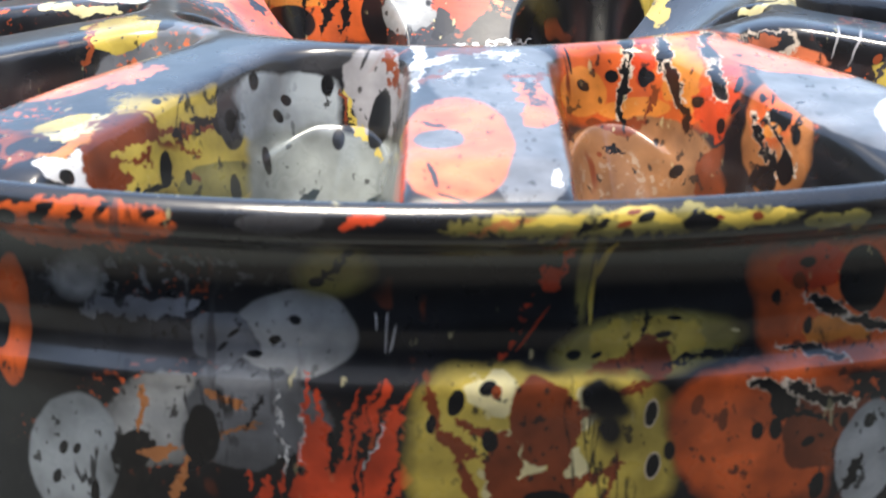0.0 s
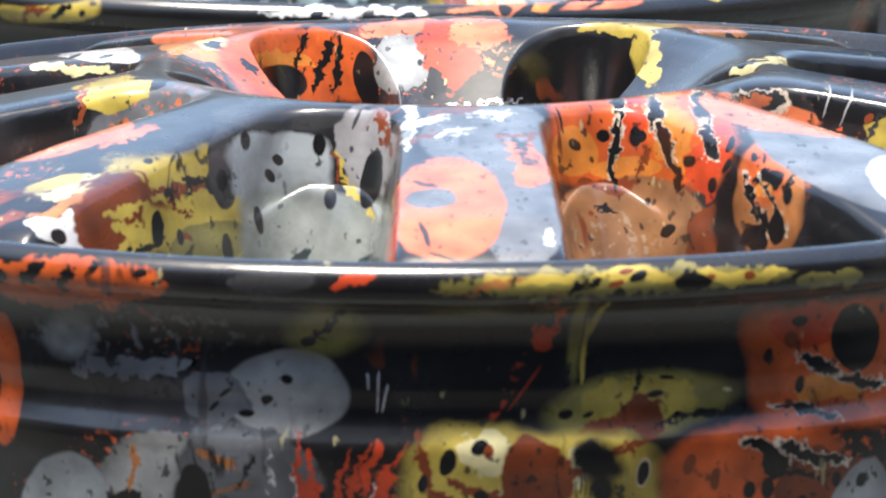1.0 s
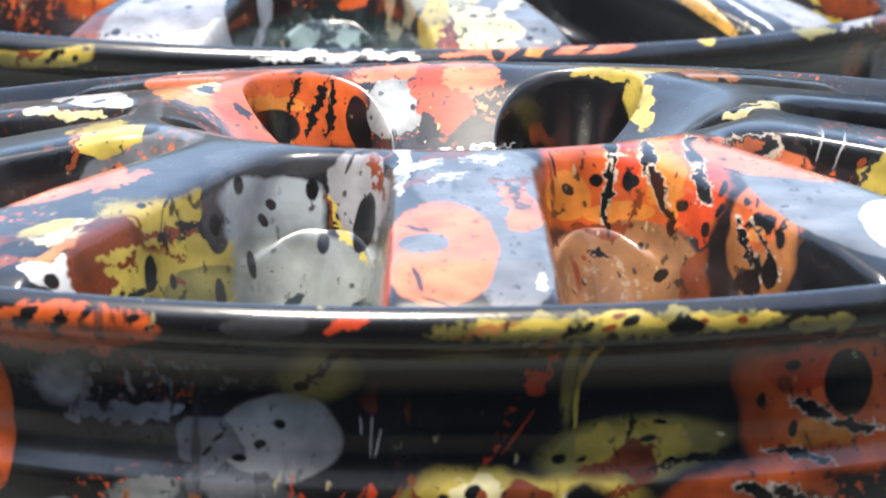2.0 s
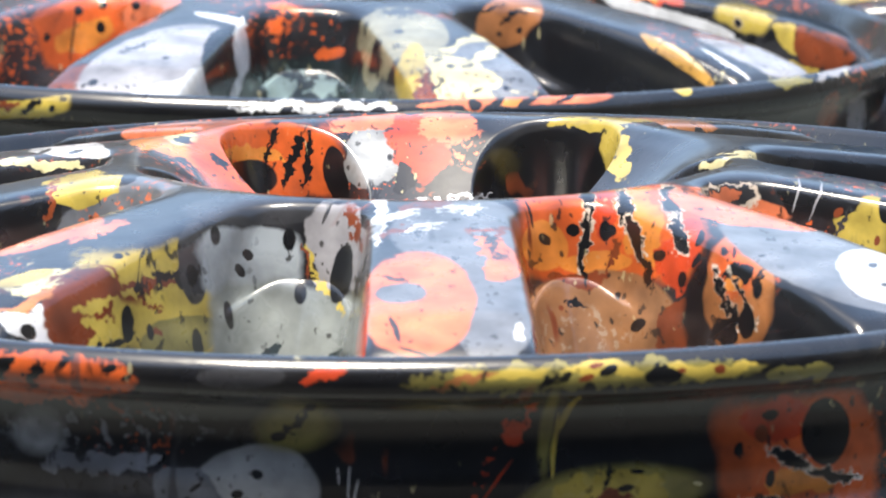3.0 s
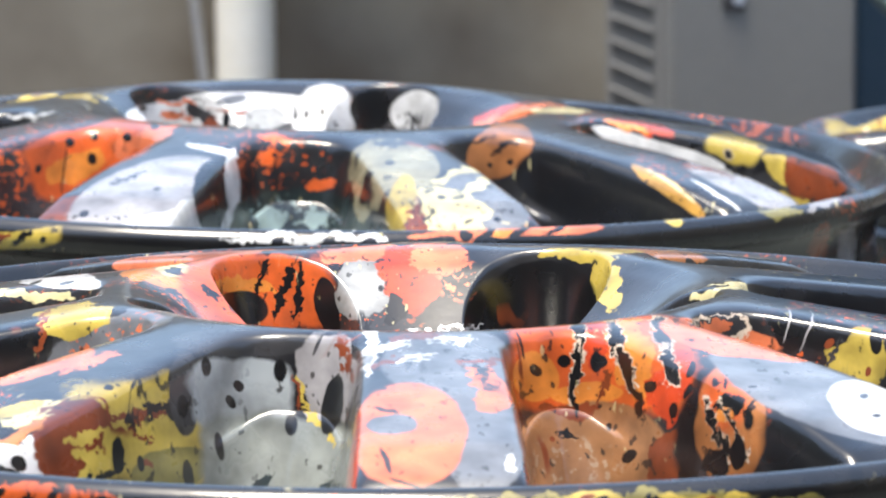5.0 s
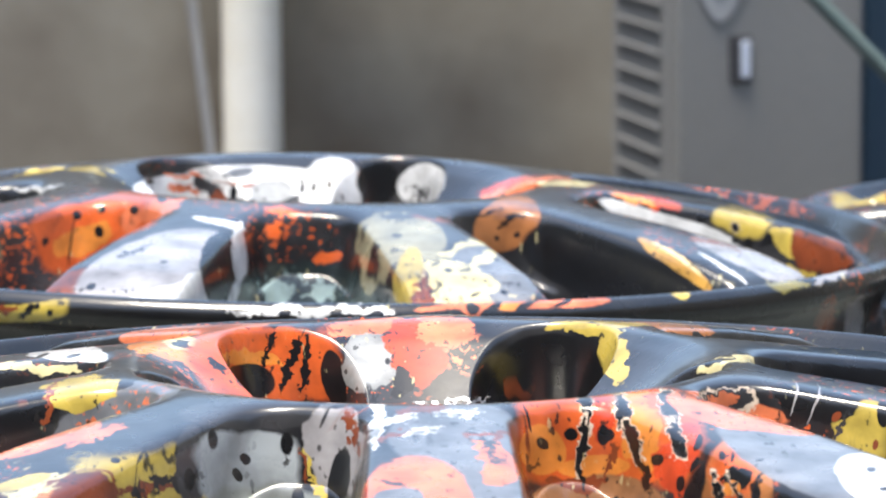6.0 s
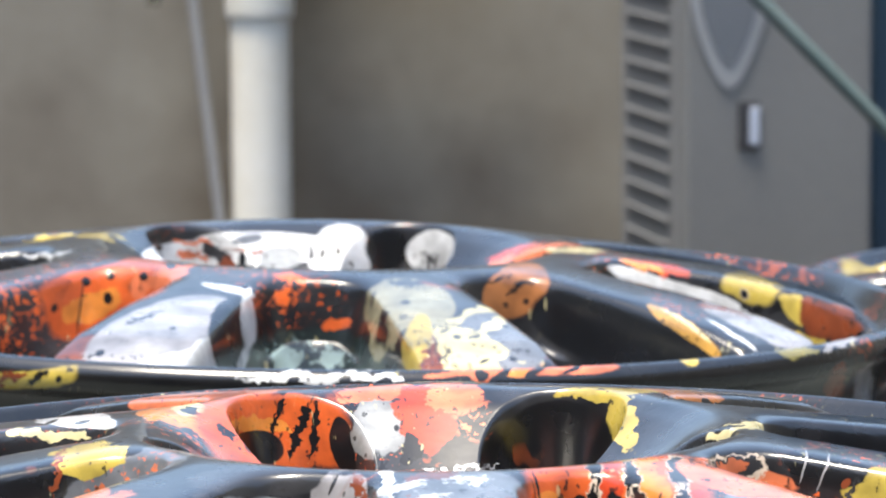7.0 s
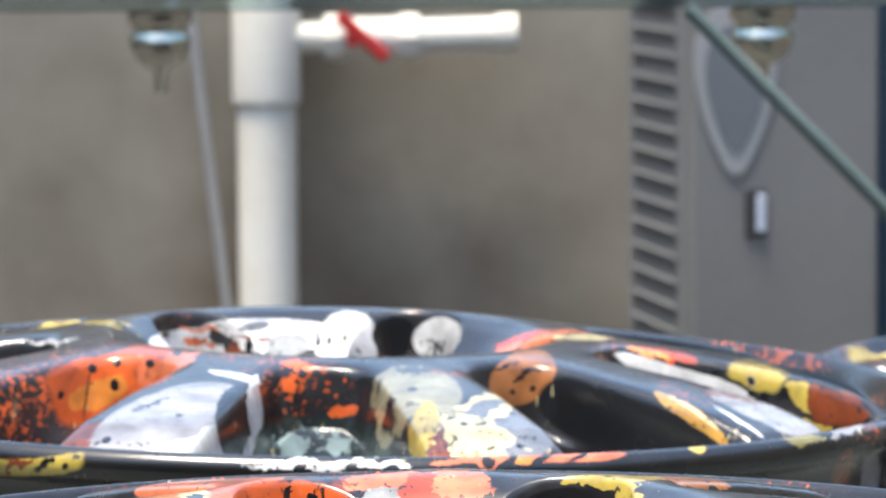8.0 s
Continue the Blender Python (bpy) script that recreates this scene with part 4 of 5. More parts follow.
film.spot(BLACK, 0.0046, -0.2357, -0.0501, 0.0025, 0.0160, 0.0019, -14.0, -35, 0.6)
film.spot(RUST, 0.0072, -0.2358, -0.0512, 0.0015, 0.0160, 0.0019, -14.0, 10, 0.7)
film.spot(BLACK, 0.0051, -0.2334, -0.0640, 0.0022, 0.0160, 0.0025, -14.7, 0, 0.6)
film.spot(BLACK, -0.0100, -0.2338, -0.0599, 0.0013, 0.0160, 0.0025, -14.5, 0, 0.6)
film.spot(BLACK, 0.0490, -0.2293, -0.0581, 0.0018, 0.0187, 0.0034, -14.3, 14, 0.6, rim=PALE)
film.spot(BLACK, 0.0490, -0.2270, -0.0733, 0.0018, 0.0163, 0.0030, -15.1, 14, 0.6, rim=PALE)
film.spot(BLACK, 0.0198, -0.2306, -0.0798, 0.0059, 0.0160, 0.0015, -15.6, 0, 0.6)
film.spot(BLACK, 0.0367, -0.2328, -0.0532, 0.0068, 0.0275, 0.0050, -14.1, 0, 0.7, "torn", soft=0.3)
film.spot(BLACK, 0.0378, -0.2306, -0.0621, 0.0035, 0.0276, 0.0050, -14.6, 0, 0.7, soft=0.4)
film.spot(ORANGE, 0.0773, -0.2198, -0.0674, 0.0217, 0.0600, 0.0177, -14.7, 0, 0.65, square=True)
film.spot(RUST, 0.0950, -0.2126, -0.0685, 0.0136, 0.0498, 0.0091, -14.7, -20, 0.8, "torn")
film.spot(BLACK, 0.0807, -0.2212, -0.0540, 0.0069, 0.0160, 0.0018, -14.0, 28, 0.6, "jag", rim=PALE)
film.spot(BLACK, 0.0832, -0.2192, -0.0584, 0.0033, 0.0247, 0.0045, -14.2, -10, 0.6, "jag")
film.spot(BLACK, 0.0931, -0.2155, -0.0570, 0.0105, 0.0160, 0.0021, -14.1, 16, 0.6, "jag", rim=PALE)
film.spot(BLACK, 0.0917, -0.2149, -0.0625, 0.0060, 0.0160, 0.0011, -14.4, 10, 0.6, "jag")
film.spot(BLACK, 0.0760, -0.2204, -0.0661, 0.0016, 0.0160, 0.0021, -14.7, 10, 0.6)
film.spot(RUST, 0.0612, -0.2266, -0.0572, 0.0016, 0.0163, 0.0030, -14.2, 10, 0.7)
film.spot(RUST, 0.0678, -0.2237, -0.0622, 0.0012, 0.0164, 0.0030, -14.5, 10, 0.7)
film.spot(BLACK, 0.0904, -0.2144, -0.0704, 0.0021, 0.0160, 0.0012, -14.8, -30, 0.6)
# another bone patch greyed with the barrel's shade
film.spot(GREY, 0.1070, -0.2058, -0.0758, 0.0085, 0.0600, 0.0145, -15.0, 8, 0.8)
film.spot(BLACK, 0.1067, -0.2073, -0.0662, 0.0015, 0.0160, 0.0018, -14.5, 0, 0.6)
film.spot(BLACK, 0.0938, -0.2111, -0.0829, 0.0018, 0.0200, 0.0036, -15.4, 20, 0.6)
film.spot(BLACK, 0.1032, -0.2069, -0.0810, 0.0012, 0.0335, 0.0061, -15.3, 30, 0.6, "jag")
PRINT_A2 = film.done()
film = Printed("printed_film_far", 8, CHARCOAL)
film.spot(ORANGE, -0.1151, -0.1121, 0.0004, 0.0130, 0.0600, 0.0146, -6.9, 0, 0.8, "spray")
film.spot(ORANGE, -0.0806, -0.0883, 0.0035, 0.0247, 0.0600, 0.0140, -6.7, -14, 0.7, square=True)
film.spot(AMBER, -0.0860, -0.0894, 0.0014, 0.0110, 0.0572, 0.0064, -6.8, -20, 0.9, "torn")
film.spot(SALMON, -0.0590, -0.0998, 0.0126, 0.0153, 0.0340, 0.0038, -6.4, -30, 0.9, "torn")
film.spot(BLACK, -0.0904, -0.0894, 0.0109, 0.0018, 0.0160, 0.0017, -6.4, 0, 0.6)
film.spot(BLACK, -0.0809, -0.0860, 0.0128, 0.0020, 0.0160, 0.0015, -6.3, 0, 0.6)
film.spot(BLACK, -0.0813, -0.0880, 0.0045, 0.0018, 0.0229, 0.0025, -6.7, -20, 0.6)
film.spot(BLACK, -0.0665, -0.0928, 0.0127, 0.0018, 0.0160, 0.0017, -6.4, 0, 0.6)
film.spot(BLACK, -0.1006, -0.0999, 0.0013, 0.0013, 0.0170, 0.0019, -6.8, 10, 0.6)
film.spot(BLACK, -0.0918, -0.0925, 0.0017, 0.0004, 0.0600, 0.0106, -6.8, 2, 0.6)
film.spot(RUST, -0.0836, -0.1990, -0.0014, 0.0224, 0.0600, 0.0067, -7.4, -14, 0.8, "torn")
film.spot(BONE, -0.0708, -0.2060, -0.0023, 0.0122, 0.0597, 0.0066, -7.5, -14, 0.8, "spray")
film.spot(LILAC, -0.0523, -0.1853, 0.0053, 0.0288, 0.0600, 0.0138, -7.1, -24, 0.95)
film.spot(CHARCOAL, -0.0599, -0.1670, 0.0079, 0.0083, 0.0160, 0.0010, -6.9, -25, 0.8, "jag")
film.spot(BONE, -0.0481, -0.2374, -0.0006, 0.0238, 0.0582, 0.0065, -7.6, -16, 0.97)
film.spot(BONE, -0.0362, -0.1940, -0.0022, 0.0053, 0.0530, 0.0059, -7.4, 0, 0.97)
film.spot(BLACK, -0.0359, -0.2374, -0.0000, 0.0022, 0.0160, 0.0010, -7.6, 15, 0.6)
film.spot(BLACK, -0.0299, -0.2387, -0.0002, 0.0006, 0.0222, 0.0025, -7.6, 0, 0.6)
film.spot(BLACK, -0.0501, -0.2380, -0.0015, 0.0028, 0.0160, 0.0008, -7.7, -20, 0.6)
# black over the left spoke's side
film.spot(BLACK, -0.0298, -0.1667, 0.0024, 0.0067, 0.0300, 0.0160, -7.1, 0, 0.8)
film.spot(BONE, -0.0230, -0.1397, 0.0033, 0.0021, 0.0600, 0.0122, -6.9, -8, 0.95)
film.spot(BONE, -0.0238, -0.1514, -0.0085, 0.0017, 0.0583, 0.0065, -7.5, 18, 0.95)
film.spot(BONE, -0.0341, -0.1326, 0.0140, 0.0132, 0.0160, 0.0014, -6.5, 12, 0.95)
film.spot(SPECK, -0.0003, -0.1187, -0.0114, 0.0248, 0.0600, 0.0103, -7.4, 0, 0.7)
film.spot(MIST, -0.0035, -0.1190, -0.0114, 0.0204, 0.0600, 0.0087, -7.4, 0, 0.9, "spray")
film.spot(MIST, -0.0098, -0.1213, -0.0122, 0.0064, 0.0409, 0.0045, -7.5, 0, 0.6, "jag")
film.spot(MIST, 0.0073, -0.1202, -0.0121, 0.0056, 0.0298, 0.0033, -7.5, 0, 0.6, "jag")
film.spot(ORANGE, -0.0018, -0.1147, 0.0100, 0.0151, 0.0600, 0.0099, -6.6, 0, 0.9, "spray")
film.spot(ORANGE, 0.0081, -0.1171, 0.0007, 0.0056, 0.0205, 0.0023, -6.9, -6, 0.9, "jag")
film.spot(ORANGE, -0.0092, -0.1105, 0.0167, 0.0073, 0.0160, 0.0015, -6.3, 8, 0.9, "jag")
film.spot(ORANGE, -0.0121, -0.1165, 0.0100, 0.0030, 0.0168, 0.0019, -6.6, 10, 0.9, "jag")
film.spot(KHAKI, 0.0362, -0.1459, 0.0122, 0.0169, 0.0600, 0.0111, -6.6, 10, 0.9)
film.spot(KHAKI, 0.0269, -0.1503, 0.0085, 0.0084, 0.0600, 0.0152, -6.8, 0, 0.9, "torn")
film.spot(CHARCOAL, 0.0368, -0.1158, 0.0160, 0.0086, 0.0160, 0.0017, -6.3, -6, 0.8, "jag")
film.spot(BLACK, 0.0266, -0.1536, 0.0038, 0.0021, 0.0581, 0.0065, -7.0, 10, 0.6, "jag")
film.spot(BLACK, 0.0222, -0.1314, 0.0103, 0.0009, 0.0368, 0.0041, -6.6, 15, 0.6, "jag")
film.spot(CREAM, 0.0604, -0.1522, 0.0103, 0.0126, 0.0218, 0.0024, -6.7, -20, 0.9, "torn")
film.spot(SLATE, 0.0707, -0.1846, 0.0044, 0.0164, 0.0600, 0.0110, -7.1, 20, 0.9)
film.spot(CREAM, 0.0543, -0.1966, 0.0027, 0.0163, 0.0600, 0.0102, -7.3, 10, 0.9, "torn")
film.spot(CREAM, 0.0667, -0.1647, 0.0079, 0.0071, 0.0252, 0.0028, -6.9, -20, 0.9, "torn")
film.spot(YELLOW, 0.0404, -0.1930, 0.0039, 0.0053, 0.0600, 0.0118, -7.2, 12, 0.9)
film.spot(RUST, 0.0443, -0.2045, 0.0006, 0.0018, 0.0595, 0.0066, -7.4, 22, 0.8, "jag")
film.spot(RUST, 0.0474, -0.2106, -0.0015, 0.0024, 0.0383, 0.0043, -7.5, 10, 0.8, "jag")
film.spot(BLACK, 0.0501, -0.1761, 0.0070, 0.0021, 0.0160, 0.0006, -7.0, -20, 0.7)
film.spot(BLACK, 0.0604, -0.1805, 0.0057, 0.0025, 0.0160, 0.0006, -7.0, -20, 0.7)
film.spot(BLACK, 0.0729, -0.0908, 0.0022, 0.0007, 0.0379, 0.0042, -6.8, 20, 0.7, "jag")
film.spot(BLACK, 0.0645, -0.2029, -0.0003, 0.0020, 0.0160, 0.0006, -7.4, -20, 0.7)
film.spot(TAN, 0.0771, -0.0871, 0.0114, 0.0136, 0.0600, 0.0097, -6.4, -24, 0.9)
film.spot(BLACK, 0.0705, -0.0891, 0.0147, 0.0066, 0.0160, 0.0008, -6.3, -22, 0.7, "jag")
film.spot(BLACK, 0.0804, -0.0862, 0.0124, 0.0075, 0.0160, 0.0008, -6.3, -26, 0.7, "jag")
film.spot(BLACK, 0.0739, -0.0895, 0.0063, 0.0011, 0.0160, 0.0011, -6.6, 0, 0.7)
film.spot(BLACK, 0.0816, -0.0874, 0.0073, 0.0011, 0.0160, 0.0011, -6.5, 0, 0.7)
# blackens the inside of the right window, its shade put into the colour
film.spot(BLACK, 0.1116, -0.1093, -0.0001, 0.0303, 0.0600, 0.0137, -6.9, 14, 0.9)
film.spot(LILAC, 0.1795, -0.1112, 0.0003, 0.0325, 0.0600, 0.0071, -6.9, 17, 0.95)
film.spot(BONE, 0.1435, -0.0213, 0.0045, 0.0298, 0.0338, 0.0038, -6.4, 16, 0.97)
film.spot(GOLD, 0.1394, -0.1310, 0.0024, 0.0192, 0.0277, 0.0031, -6.9, 38, 0.85)
film.spot(CREAM, 0.1399, -0.1297, 0.0043, 0.0162, 0.0160, 0.0008, -6.9, 38, 0.95)
film.spot(BONE, 0.1562, -0.1350, 0.0017, 0.0170, 0.0160, 0.0006, -7.0, 33, 0.95)
film.spot(SALMON, 0.0821, 0.0136, 0.0122, 0.0234, 0.0243, 0.0027, -5.9, -14, 0.9, "torn")
film.spot(RED_ORANGE, 0.0776, 0.0273, 0.0135, 0.0142, 0.0160, 0.0014, -5.8, -16, 0.9, "jag")
film.spot(CREAM, 0.1072, -0.0048, 0.0177, 0.0208, 0.0160, 0.0013, -5.8, -2, 0.9)
film.spot(RED_ORANGE, 0.1366, -0.0177, 0.0129, 0.0129, 0.0219, 0.0024, -6.0, 10, 0.9, "jag")
film.spot(AMBER, 0.1297, -0.0178, 0.0134, 0.0092, 0.0160, 0.0011, -6.0, 14, 0.9, "jag")
film.spot(BLACK, 0.1584, -0.0201, 0.0098, 0.0092, 0.0318, 0.0035, -6.2, 16, 0.8, "jag")
film.spot(YELLOW, 0.1755, -0.0226, 0.0052, 0.0129, 0.0596, 0.0066, -6.3, 18, 0.85, square=True)
film.spot(BLACK, 0.1711, -0.0231, 0.0032, 0.0016, 0.0160, 0.0018, -6.4, 0, 0.6, rim=PALE)
film.spot(BLACK, 0.1769, -0.0246, -0.0027, 0.0018, 0.0160, 0.0018, -6.6, 0, 0.6)
film.spot(BLACK, 0.1709, -0.0241, -0.0017, 0.0014, 0.0160, 0.0011, -6.6, 0, 0.6)
film.spot(BLACK, 0.1880, -0.0244, 0.0008, 0.0083, 0.0179, 0.0020, -6.5, -30, 0.6, "jag")
film.spot(YELLOW, 0.1960, -0.0257, -0.0029, 0.0083, 0.0398, 0.0044, -6.7, 20, 0.85, "torn")
film.spot(RUST, 0.2074, -0.0266, -0.0063, 0.0115, 0.0600, 0.0075, -6.8, 20, 0.8, "torn")
film.spot(YELLOW, 0.1961, -0.0274, -0.0120, 0.0083, 0.0238, 0.0026, -7.0, 14, 0.85, "torn")
film.spot(BONE, -0.0645, 0.0660, 0.0046, 0.0218, 0.0588, 0.0065, -6.0, -6, 0.95)
film.spot(BONE, -0.0285, 0.0714, 0.0094, 0.0316, 0.0600, 0.0070, -5.8, 0, 0.95)
film.spot(BONE, 0.0035, 0.0741, 0.0073, 0.0112, 0.0600, 0.0122, -5.9, 0, 0.97, square=True)
film.spot(SLATE, -0.0359, 0.0727, 0.0127, 0.0073, 0.0189, 0.0021, -5.7, -14, 0.9)
film.spot(CHARCOAL, -0.0502, 0.0699, 0.0068, 0.0063, 0.0252, 0.0028, -5.9, 30, 0.8, "jag")
film.spot(SALMON, -0.0588, 0.0696, 0.0107, 0.0097, 0.0160, 0.0009, -5.8, 4, 0.9, "jag")
film.spot(SALMON, -0.0598, 0.0685, 0.0056, 0.0073, 0.0160, 0.0012, -6.0, 8, 0.9, "jag")
film.spot(RUST, -0.0440, 0.0679, 0.0013, 0.0034, 0.0420, 0.0047, -6.1, -30, 0.8, "jag")
film.spot(RUST, -0.0319, 0.0672, 0.0074, 0.0146, 0.0160, 0.0009, -5.9, 5, 0.8, "jag")
film.spot(GREY, -0.0210, 0.0689, 0.0056, 0.0092, 0.0462, 0.0051, -6.0, 0, 0.8)
film.spot(BLACK, -0.0772, 0.0194, 0.0116, 0.0014, 0.0163, 0.0018, -5.9, 0, 0.6)
film.spot(BLACK, -0.0731, 0.0574, 0.0093, 0.0012, 0.0160, 0.0012, -5.9, 0, 0.6)
film.spot(BLACK, -0.0561, -0.0920, 0.0175, 0.0022, 0.0160, 0.0011, -6.2, 0, 0.6)
film.spot(BLACK, -0.0078, 0.0723, 0.0062, 0.0012, 0.0168, 0.0019, -5.9, 0, 0.6)
film.spot(BLACK, -0.0030, 0.0730, 0.0064, 0.0012, 0.0168, 0.0019, -5.9, 0, 0.6)
film.spot(BLACK, 0.0035, 0.0736, 0.0069, 0.0015, 0.0189, 0.0021, -5.9, 0, 0.6)
# black over the pocket at the back of the hub
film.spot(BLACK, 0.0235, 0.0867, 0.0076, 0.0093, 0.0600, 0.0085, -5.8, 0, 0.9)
film.spot(BONE, 0.0431, 0.0820, 0.0072, 0.0117, 0.0600, 0.0085, -5.9, -20, 0.95)
film.spot(BLACK, 0.0419, 0.0825, 0.0048, 0.0039, 0.0160, 0.0007, -6.0, 20, 0.6, "jag")
film.spot(YELLOW, -0.1213, 0.0643, 0.0113, 0.0146, 0.0160, 0.0016, -5.8, -8, 0.9, "torn")
film.spot(YELLOW, -0.0937, 0.0151, 0.0181, 0.0141, 0.0160, 0.0014, -5.7, 2, 0.9, "torn")
film.spot(BONE, -0.1101, -0.0286, 0.0148, 0.0160, 0.0160, 0.0015, -6.0, 2, 0.7, "torn")
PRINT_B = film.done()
film = Printed("printed_film_far_rim", 11, SOOT)
film.spot(YELLOW, -0.0969, -0.2248, -0.0072, 0.0181, 0.0347, 0.0039, -7.8, 0, 0.85, square=True)
film.spot(RUST, -0.1032, -0.2220, -0.0069, 0.0048, 0.0160, 0.0015, -7.8, -25, 0.8, "jag")
film.spot(BLACK, -0.0937, -0.2262, -0.0070, 0.0052, 0.0160, 0.0012, -7.8, -25, 0.6, "jag")
film.spot(BLACK, -0.0854, -0.2295, -0.0068, 0.0012, 0.0160, 0.0012, -7.8, 0, 0.6)
film.spot(BONE, -0.0162, -0.2435, -0.0025, 0.0059, 0.0160, 0.0009, -7.7, 0, 0.9, "jag")
film.spot(BONE, 0.0034, -0.2445, -0.0032, 0.0177, 0.0160, 0.0017, -7.8, 0, 0.95, "torn")
film.spot(BLACK, -0.0024, -0.2446, -0.0036, 0.0028, 0.0160, 0.0015, -7.8, -30, 0.6)
film.spot(RUST, -0.0437, 0.2356, -0.0001, 0.0077, 0.0160, 0.0013, -7.5, -10, 0.9)
film.spot(BLACK, 0.0162, -0.2440, -0.0030, 0.0024, 0.0160, 0.0013, -7.8, -30, 0.6)
film.spot(BONE, 0.0269, -0.2424, -0.0023, 0.0098, 0.0160, 0.0011, -7.7, 0, 0.95, "torn")
film.spot(SALMON, 0.0603, -0.2341, -0.0005, 0.0178, 0.0160, 0.0017, -7.6, -3, 0.9, "torn")
film.spot(SALMON, 0.0922, -0.2227, -0.0003, 0.0220, 0.0190, 0.0021, -7.5, -4, 0.9)
film.spot(AMBER, 0.0762, -0.2309, -0.0014, 0.0060, 0.0160, 0.0011, -7.6, -4, 0.9)
film.spot(BLACK, 0.0639, -0.2347, -0.0015, 0.0020, 0.0160, 0.0015, -7.6, -30, 0.6)
film.spot(BLACK, 0.0698, -0.2331, -0.0016, 0.0028, 0.0160, 0.0015, -7.6, -35, 0.6)
film.spot(BLACK, 0.0812, -0.2286, -0.0009, 0.0040, 0.0160, 0.0010, -7.6, -25, 0.6)
film.spot(BLACK, 0.0942, -0.2231, -0.0006, 0.0036, 0.0160, 0.0008, -7.5, -25, 0.6)
film.spot(YELLOW, 0.1387, -0.1967, -0.0002, 0.0033, 0.0247, 0.0027, -7.4, 0, 0.85)
film.spot(OLIVE, 0.1815, -0.1610, -0.0008, 0.0105, 0.0163, 0.0018, -7.2, -8, 0.8, "torn")
film.spot(LILAC, 0.2005, -0.1375, -0.0015, 0.0149, 0.0166, 0.0018, -7.1, -9, 0.9, "torn")
film.spot(RUST, 0.1978, -0.1269, -0.0161, 0.0043, 0.0600, 0.0070, -7.6, 0, 0.8, "jag")
film.spot(LILAC, 0.2116, -0.0985, -0.0208, 0.0048, 0.0600, 0.0084, -7.7, 0, 0.8, "jag")
PRINT_B2 = film.done()
film = Printed("printed_film_third", 14)
for i in range(44):
    a, q = random.uniform(0, 6.28), random.uniform(0.05, 0.24)
    film.spot(random.choice((BONE, SALMON, LILAC, BONE, YELLOW, RUST, BONE, BLACK)), q * math.cos(a), q * math.sin(a), 0, random.uniform(0.012, 0.04), random.uniform(0.02, 0.05), 0.06, 0, 0, 0.9, random.choice(("torn", "jag")))
PRINT_C = film.done()
# the two spokes beside the front one are broader
NEAR_SPOKES = [(radians(a), b, c) for a, b, c in ((-88.4, 0, 0.0042), (-51.5, 0.35, 0), (-18, 0, 0), (18, 0, 0), (54, 0, 0), (90, 0, 0), (126, 0, 0), (162, 0, 0), (198, 0, 0), (231.5, 0.35, 0))]
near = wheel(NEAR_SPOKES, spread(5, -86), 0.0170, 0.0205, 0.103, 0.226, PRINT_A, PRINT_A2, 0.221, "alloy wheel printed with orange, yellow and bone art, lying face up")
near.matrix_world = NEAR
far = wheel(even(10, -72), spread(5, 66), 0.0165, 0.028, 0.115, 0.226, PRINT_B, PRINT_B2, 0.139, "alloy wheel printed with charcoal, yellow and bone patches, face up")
far.matrix_world = FAR
third = wheel(even(10, -80), spread(5, -80), 0.0165, 0.024, 0.11, 0.226, PRINT_C, PRINT_C, 0.2, "alloy wheel printed in bone and orange, behind the others", 360, 70)
third.matrix_world = pose(0.47, 1.14, TABLE_Z + 0.138) @ Matrix.Diagonal((1.1, 1.1, 0.69, 1))


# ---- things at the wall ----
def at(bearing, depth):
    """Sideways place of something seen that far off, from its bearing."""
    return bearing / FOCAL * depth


def pipe():
    t = tagged(new("water_pipe"), "white plastic standpipe with a collar against the wall", "pipe")
    y = WALL_Y - 0.12
    x = -0.341
    part("pipe_tube", rod((x, y, 0), (x, y, 0.83), 0.0505, 40), PVC, t, smooth=True)
    part("collar", lathe([(0.0505, 0.80), (0.0575, 0.803), (0.0585, 0.81), (0.0585, 1.04), (0.057, 1.047), (0.0505, 1.05)], 40), PVC, t, smooth=True).location = (x, y, 0)
    part("upper_tube", rod((x, y, 1.04), (x, y, 2.4), 0.0505, 40), PVC, t, smooth=True)
    zb = 0.915
    part("branch", rod((x + 0.05, y, zb), (x + 0.2, y, zb), 0.026, 28), PVC, t, smooth=True)
    v = part("valve_body", rod((x + 0.12, y, zb), (x + 0.24, y, zb), 0.033, 28), PVC, t, "white ball valve", True)
    part("valve_nut", rod((x + 0.1, y, zb), (x + 0.135, y, zb), 0.039, 8), PVC, v)
    part("valve_nut", rod((x + 0.225, y, zb), (x + 0.26, y, zb), 0.039, 8), PVC, v)
    part("valve_handle", box((-0.055, -0.008, -0.011), (0.055, 0.004, 0.011), 0.004), RED, v, "red plastic lever").matrix_world = pose(x + 0.165, y - 0.045, zb + 0.002, 0, 42, 0)
    part("handle_stem", rod((x + 0.15, y - 0.05, zb), (x + 0.15, y, zb), 0.014, 16), RED, v)
    part("branch_end", rod((x + 0.24, y, zb), (x + 0.40, y, zb + 0.004), 0.029, 28), PVC, t, smooth=True)
    part("end_cap", rod((x + 0.39, y, zb + 0.004), (x + 0.425, y, zb + 0.004), 0.034, 28), PVC, t)
    for z in (0.3, 1.5):
        part("pipe_clamp", box((x - 0.065, y - 0.06, z), (x + 0.065, WALL_Y, z + 0.02), 0.003), STEEL, t, "grey clamp to the wall")
    return t


pipe()


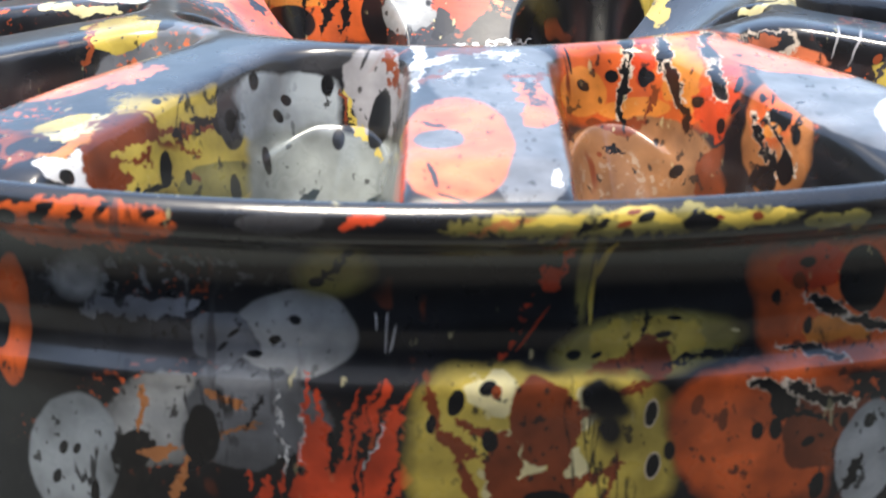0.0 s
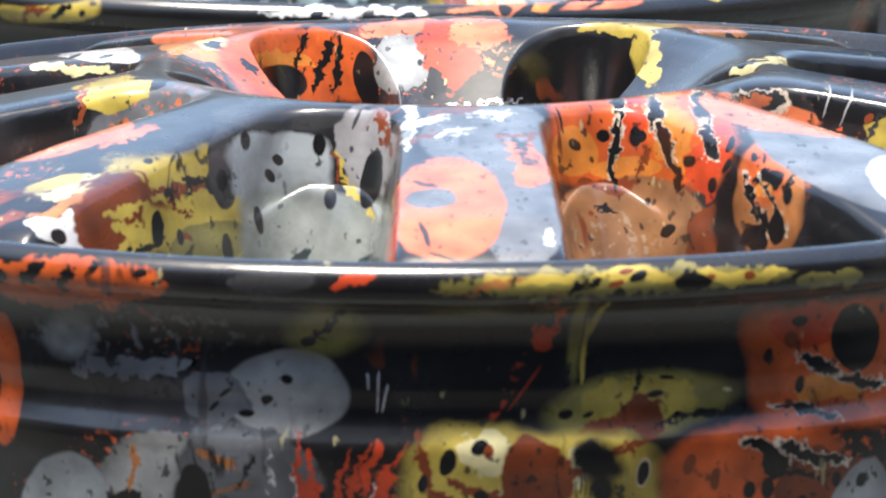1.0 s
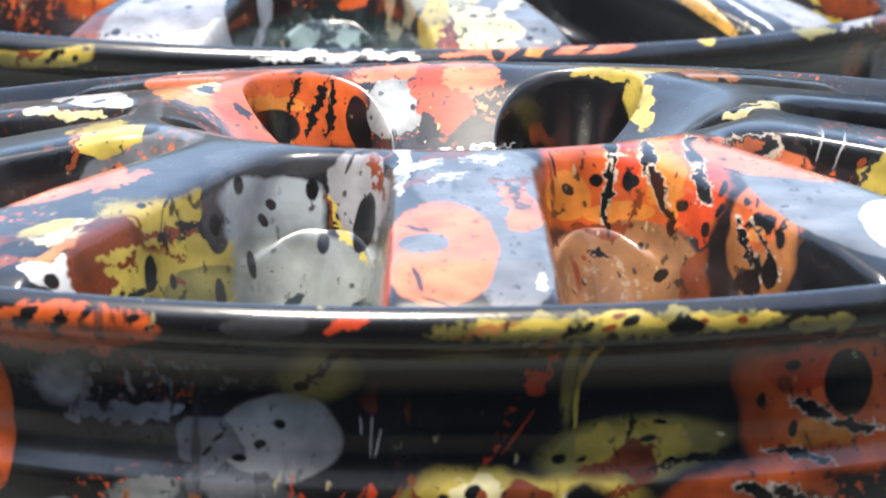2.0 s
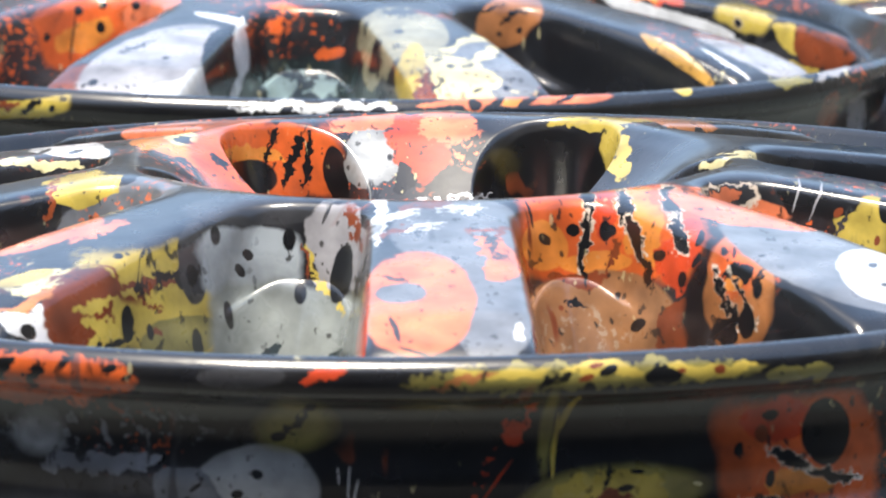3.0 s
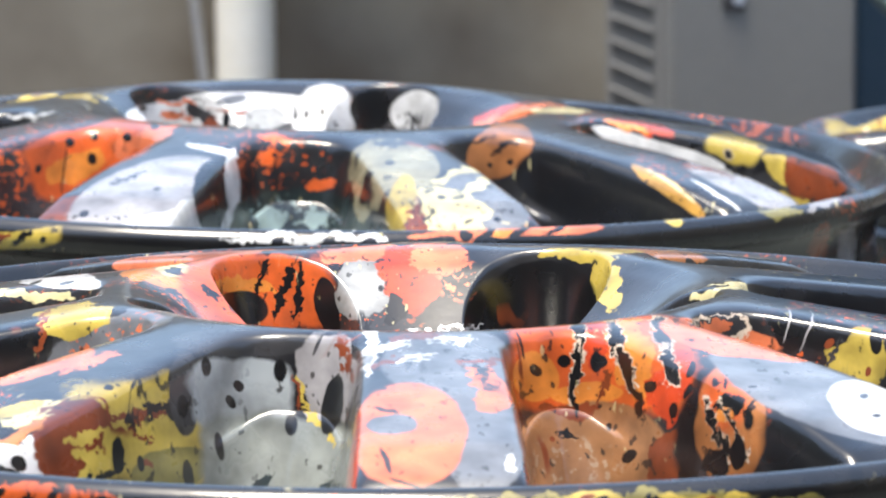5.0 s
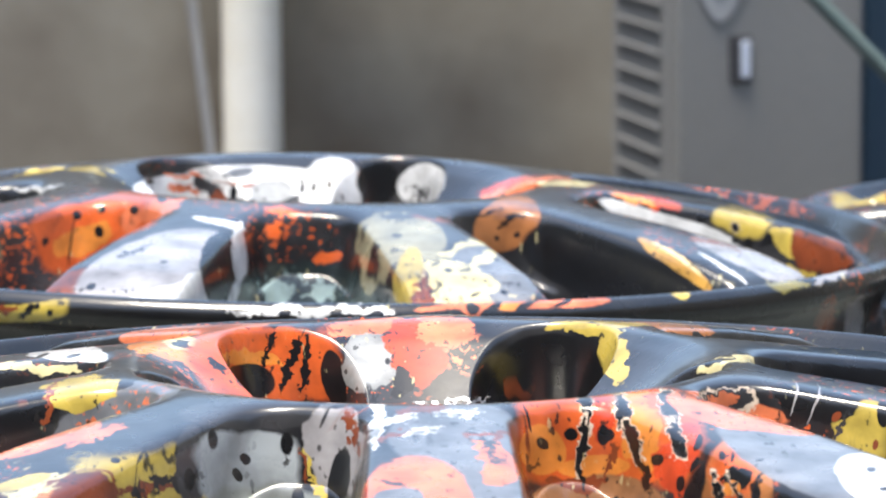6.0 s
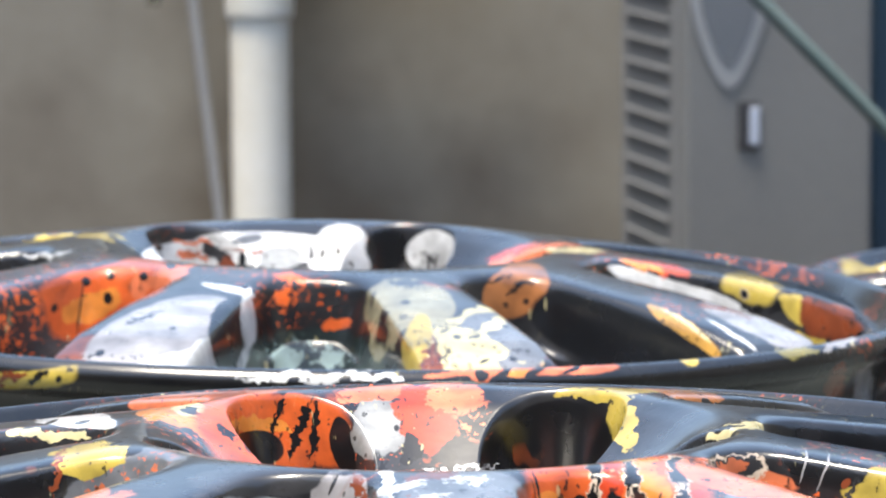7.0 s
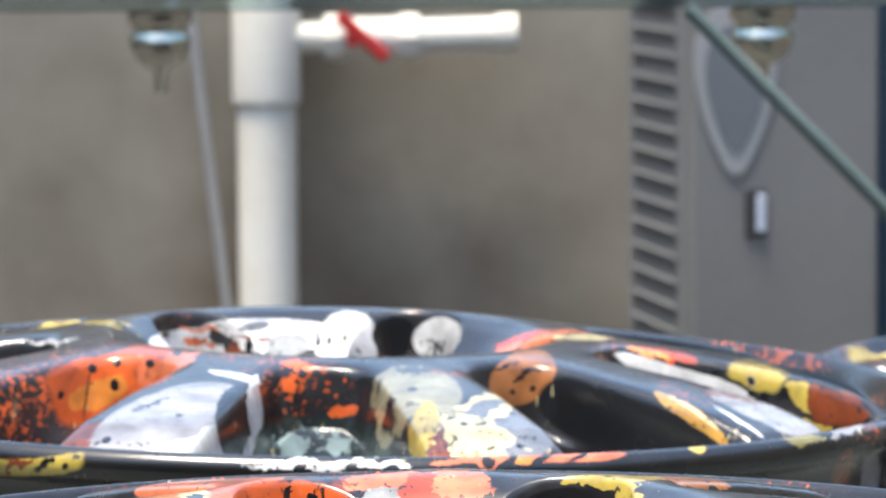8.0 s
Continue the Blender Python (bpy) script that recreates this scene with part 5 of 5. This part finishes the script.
def pole():
    t = tagged(mesh_object("thin_pole", rod((-0.36, WALL_Y - 0.15, 0.0), (-0.58, WALL_Y - 0.012, 1.9), 0.0095, 16), STEEL, True), "thin grey pole leaning on the wall", "pole")
    return t


pole()


def cabinet():
    c = tagged(new("equipment_cabinet"), "grey metal cabinet with side vents and a badge", "cabinet")
    w, d, h = 0.285, 0.36, 1.35
    body = part("body", box((0, 0, 0.03), (w, d, h), 0.008), CABINET, c)
    for i in range(4):
        part("foot", rod((0.04 + (i % 2) * (w - 0.08), 0.04 + (i // 2) * (d - 0.08), 0), (0.04 + (i % 2) * (w - 0.08), 0.04 + (i // 2) * (d - 0.08), 0.031), 0.018), DARK, c)
    part("front_panel", box((0.006, -0.006, 0.05), (w - 0.006, 0.001, h - 0.02), 0.002), CABINET, c)
    side = part("vent_panel", box((-0.004, 0.03, 0.1), (0.001, d - 0.02, h - 0.1), 0.001), CABINET_SIDE, c, "lighter grey side panel")
    for i in range(27):
        z = 0.14 + i * 0.0365
        part("vent_slot", box((-0.0065, 0.055, z), (-0.0035, d - 0.06, z + 0.019), 0.001), VENT, side)
        part("louvre", box((-0.012, 0.055, z + 0.014), (-0.003, d - 0.06, z + 0.019), 0.001), CABINET_SIDE, side)
    ring = [(0.058 * math.cos(a) * (1 + 0.4 * math.sin(a)) + 0.066, 0.125 * math.sin(a) + 0.88) for a in np.linspace(0, 2 * math.pi, 48, endpoint=False)]
    for name, k, mat, y in (("badge_ring", 1.0, BADGE, -0.0105), ("badge_face", 0.74, BADGE_IN, -0.0125)):
        bm = bmesh.new()
        a = [bm.verts.new((0.066 + (x - 0.066) * k, y, 0.88 + (z - 0.88) * k)) for x, z in ring]
        b = [bm.verts.new((0.066 + (x - 0.066) * k, -0.005, 0.88 + (z - 0.88) * k)) for x, z in ring]
        bm.faces.new(a)
        for i in range(48):
            j = (i + 1) % 48
            bm.faces.new((a[i], a[j], b[j], b[i]))
        part(name, bm, mat, c)
    sw = part("rocker_switch", box((0.080, -0.011, 0.665), (0.112, -0.005, 0.735), 0.002), DARK, c, "black switch with a white rocker")
    part("rocker", box((0.096, -0.016, 0.673), (0.110, -0.010, 0.727), 0.002), HANDLE, sw)
    return c


cabinet().matrix_world = pose(0.319, 4.27, 0, 0, 0, 12)

blue = tagged(new("blue_cabinet"), "dark blue steel cabinet beside the wall", "cabinet")
part("body", box((0.635, 4.75, 0.0), (1.4, 5.15, 1.9), 0.006), BLUE, blue)
part("door", box((0.645, 4.738, 0.06), (1.39, 4.751, 1.86), 0.004), BLUE, blue)
part("door_handle", rod((1.30, 4.72, 0.95), (1.30, 4.72, 1.1), 0.008), STEEL, blue)


def glass_table():
    t = tagged(new("glass_shelf"), "clear glass shelf on chrome fittings with a slanting brace", "shelf")
    z, y0, y1 = 1.052, 2.80, 3.35
    top = part("glass_top", box((-0.9, y0, z), (0.9, y1, z + 0.012), 0.002), GLASS, t)
    top.visible_shadow = False
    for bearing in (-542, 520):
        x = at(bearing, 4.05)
        f = part("fitting", lathe([(0.0, -0.066), (0.006, -0.066), (0.0065, -0.048), (0.012, -0.046), (0.021, -0.040), (0.027, -0.03), (0.028, -0.022), (0.024, -0.02), (0.024, -0.013), (0.029, -0.011), (0.029, 0.0)], 32), CHROME, t, "round chrome fitting with a pin", True)
        f.location, f.scale = (x, y0 + 0.055, z), (1.2, 1.2, 1.35)
        part("washer", lathe([(0.0, 0.0), (0.033, 0.0), (0.033, 0.004), (0.0, 0.004)], 32), CHROME, f).location = (0, 0, 0.012)
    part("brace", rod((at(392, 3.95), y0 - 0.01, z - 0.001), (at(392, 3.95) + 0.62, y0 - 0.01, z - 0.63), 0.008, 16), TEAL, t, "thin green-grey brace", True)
    for x in (-0.86, 0.86):
        for y in (y0 + 0.04, y1 - 0.04):
            part("leg", rod((x, y, 0), (x, y, z), 0.014), CHROME, t)
    part("lower_rail", rod((-0.86, y0 - 0.01, 0.28), (0.86, y0 - 0.01, 0.28), 0.01), CHROME, t)
    return t


glass_table()
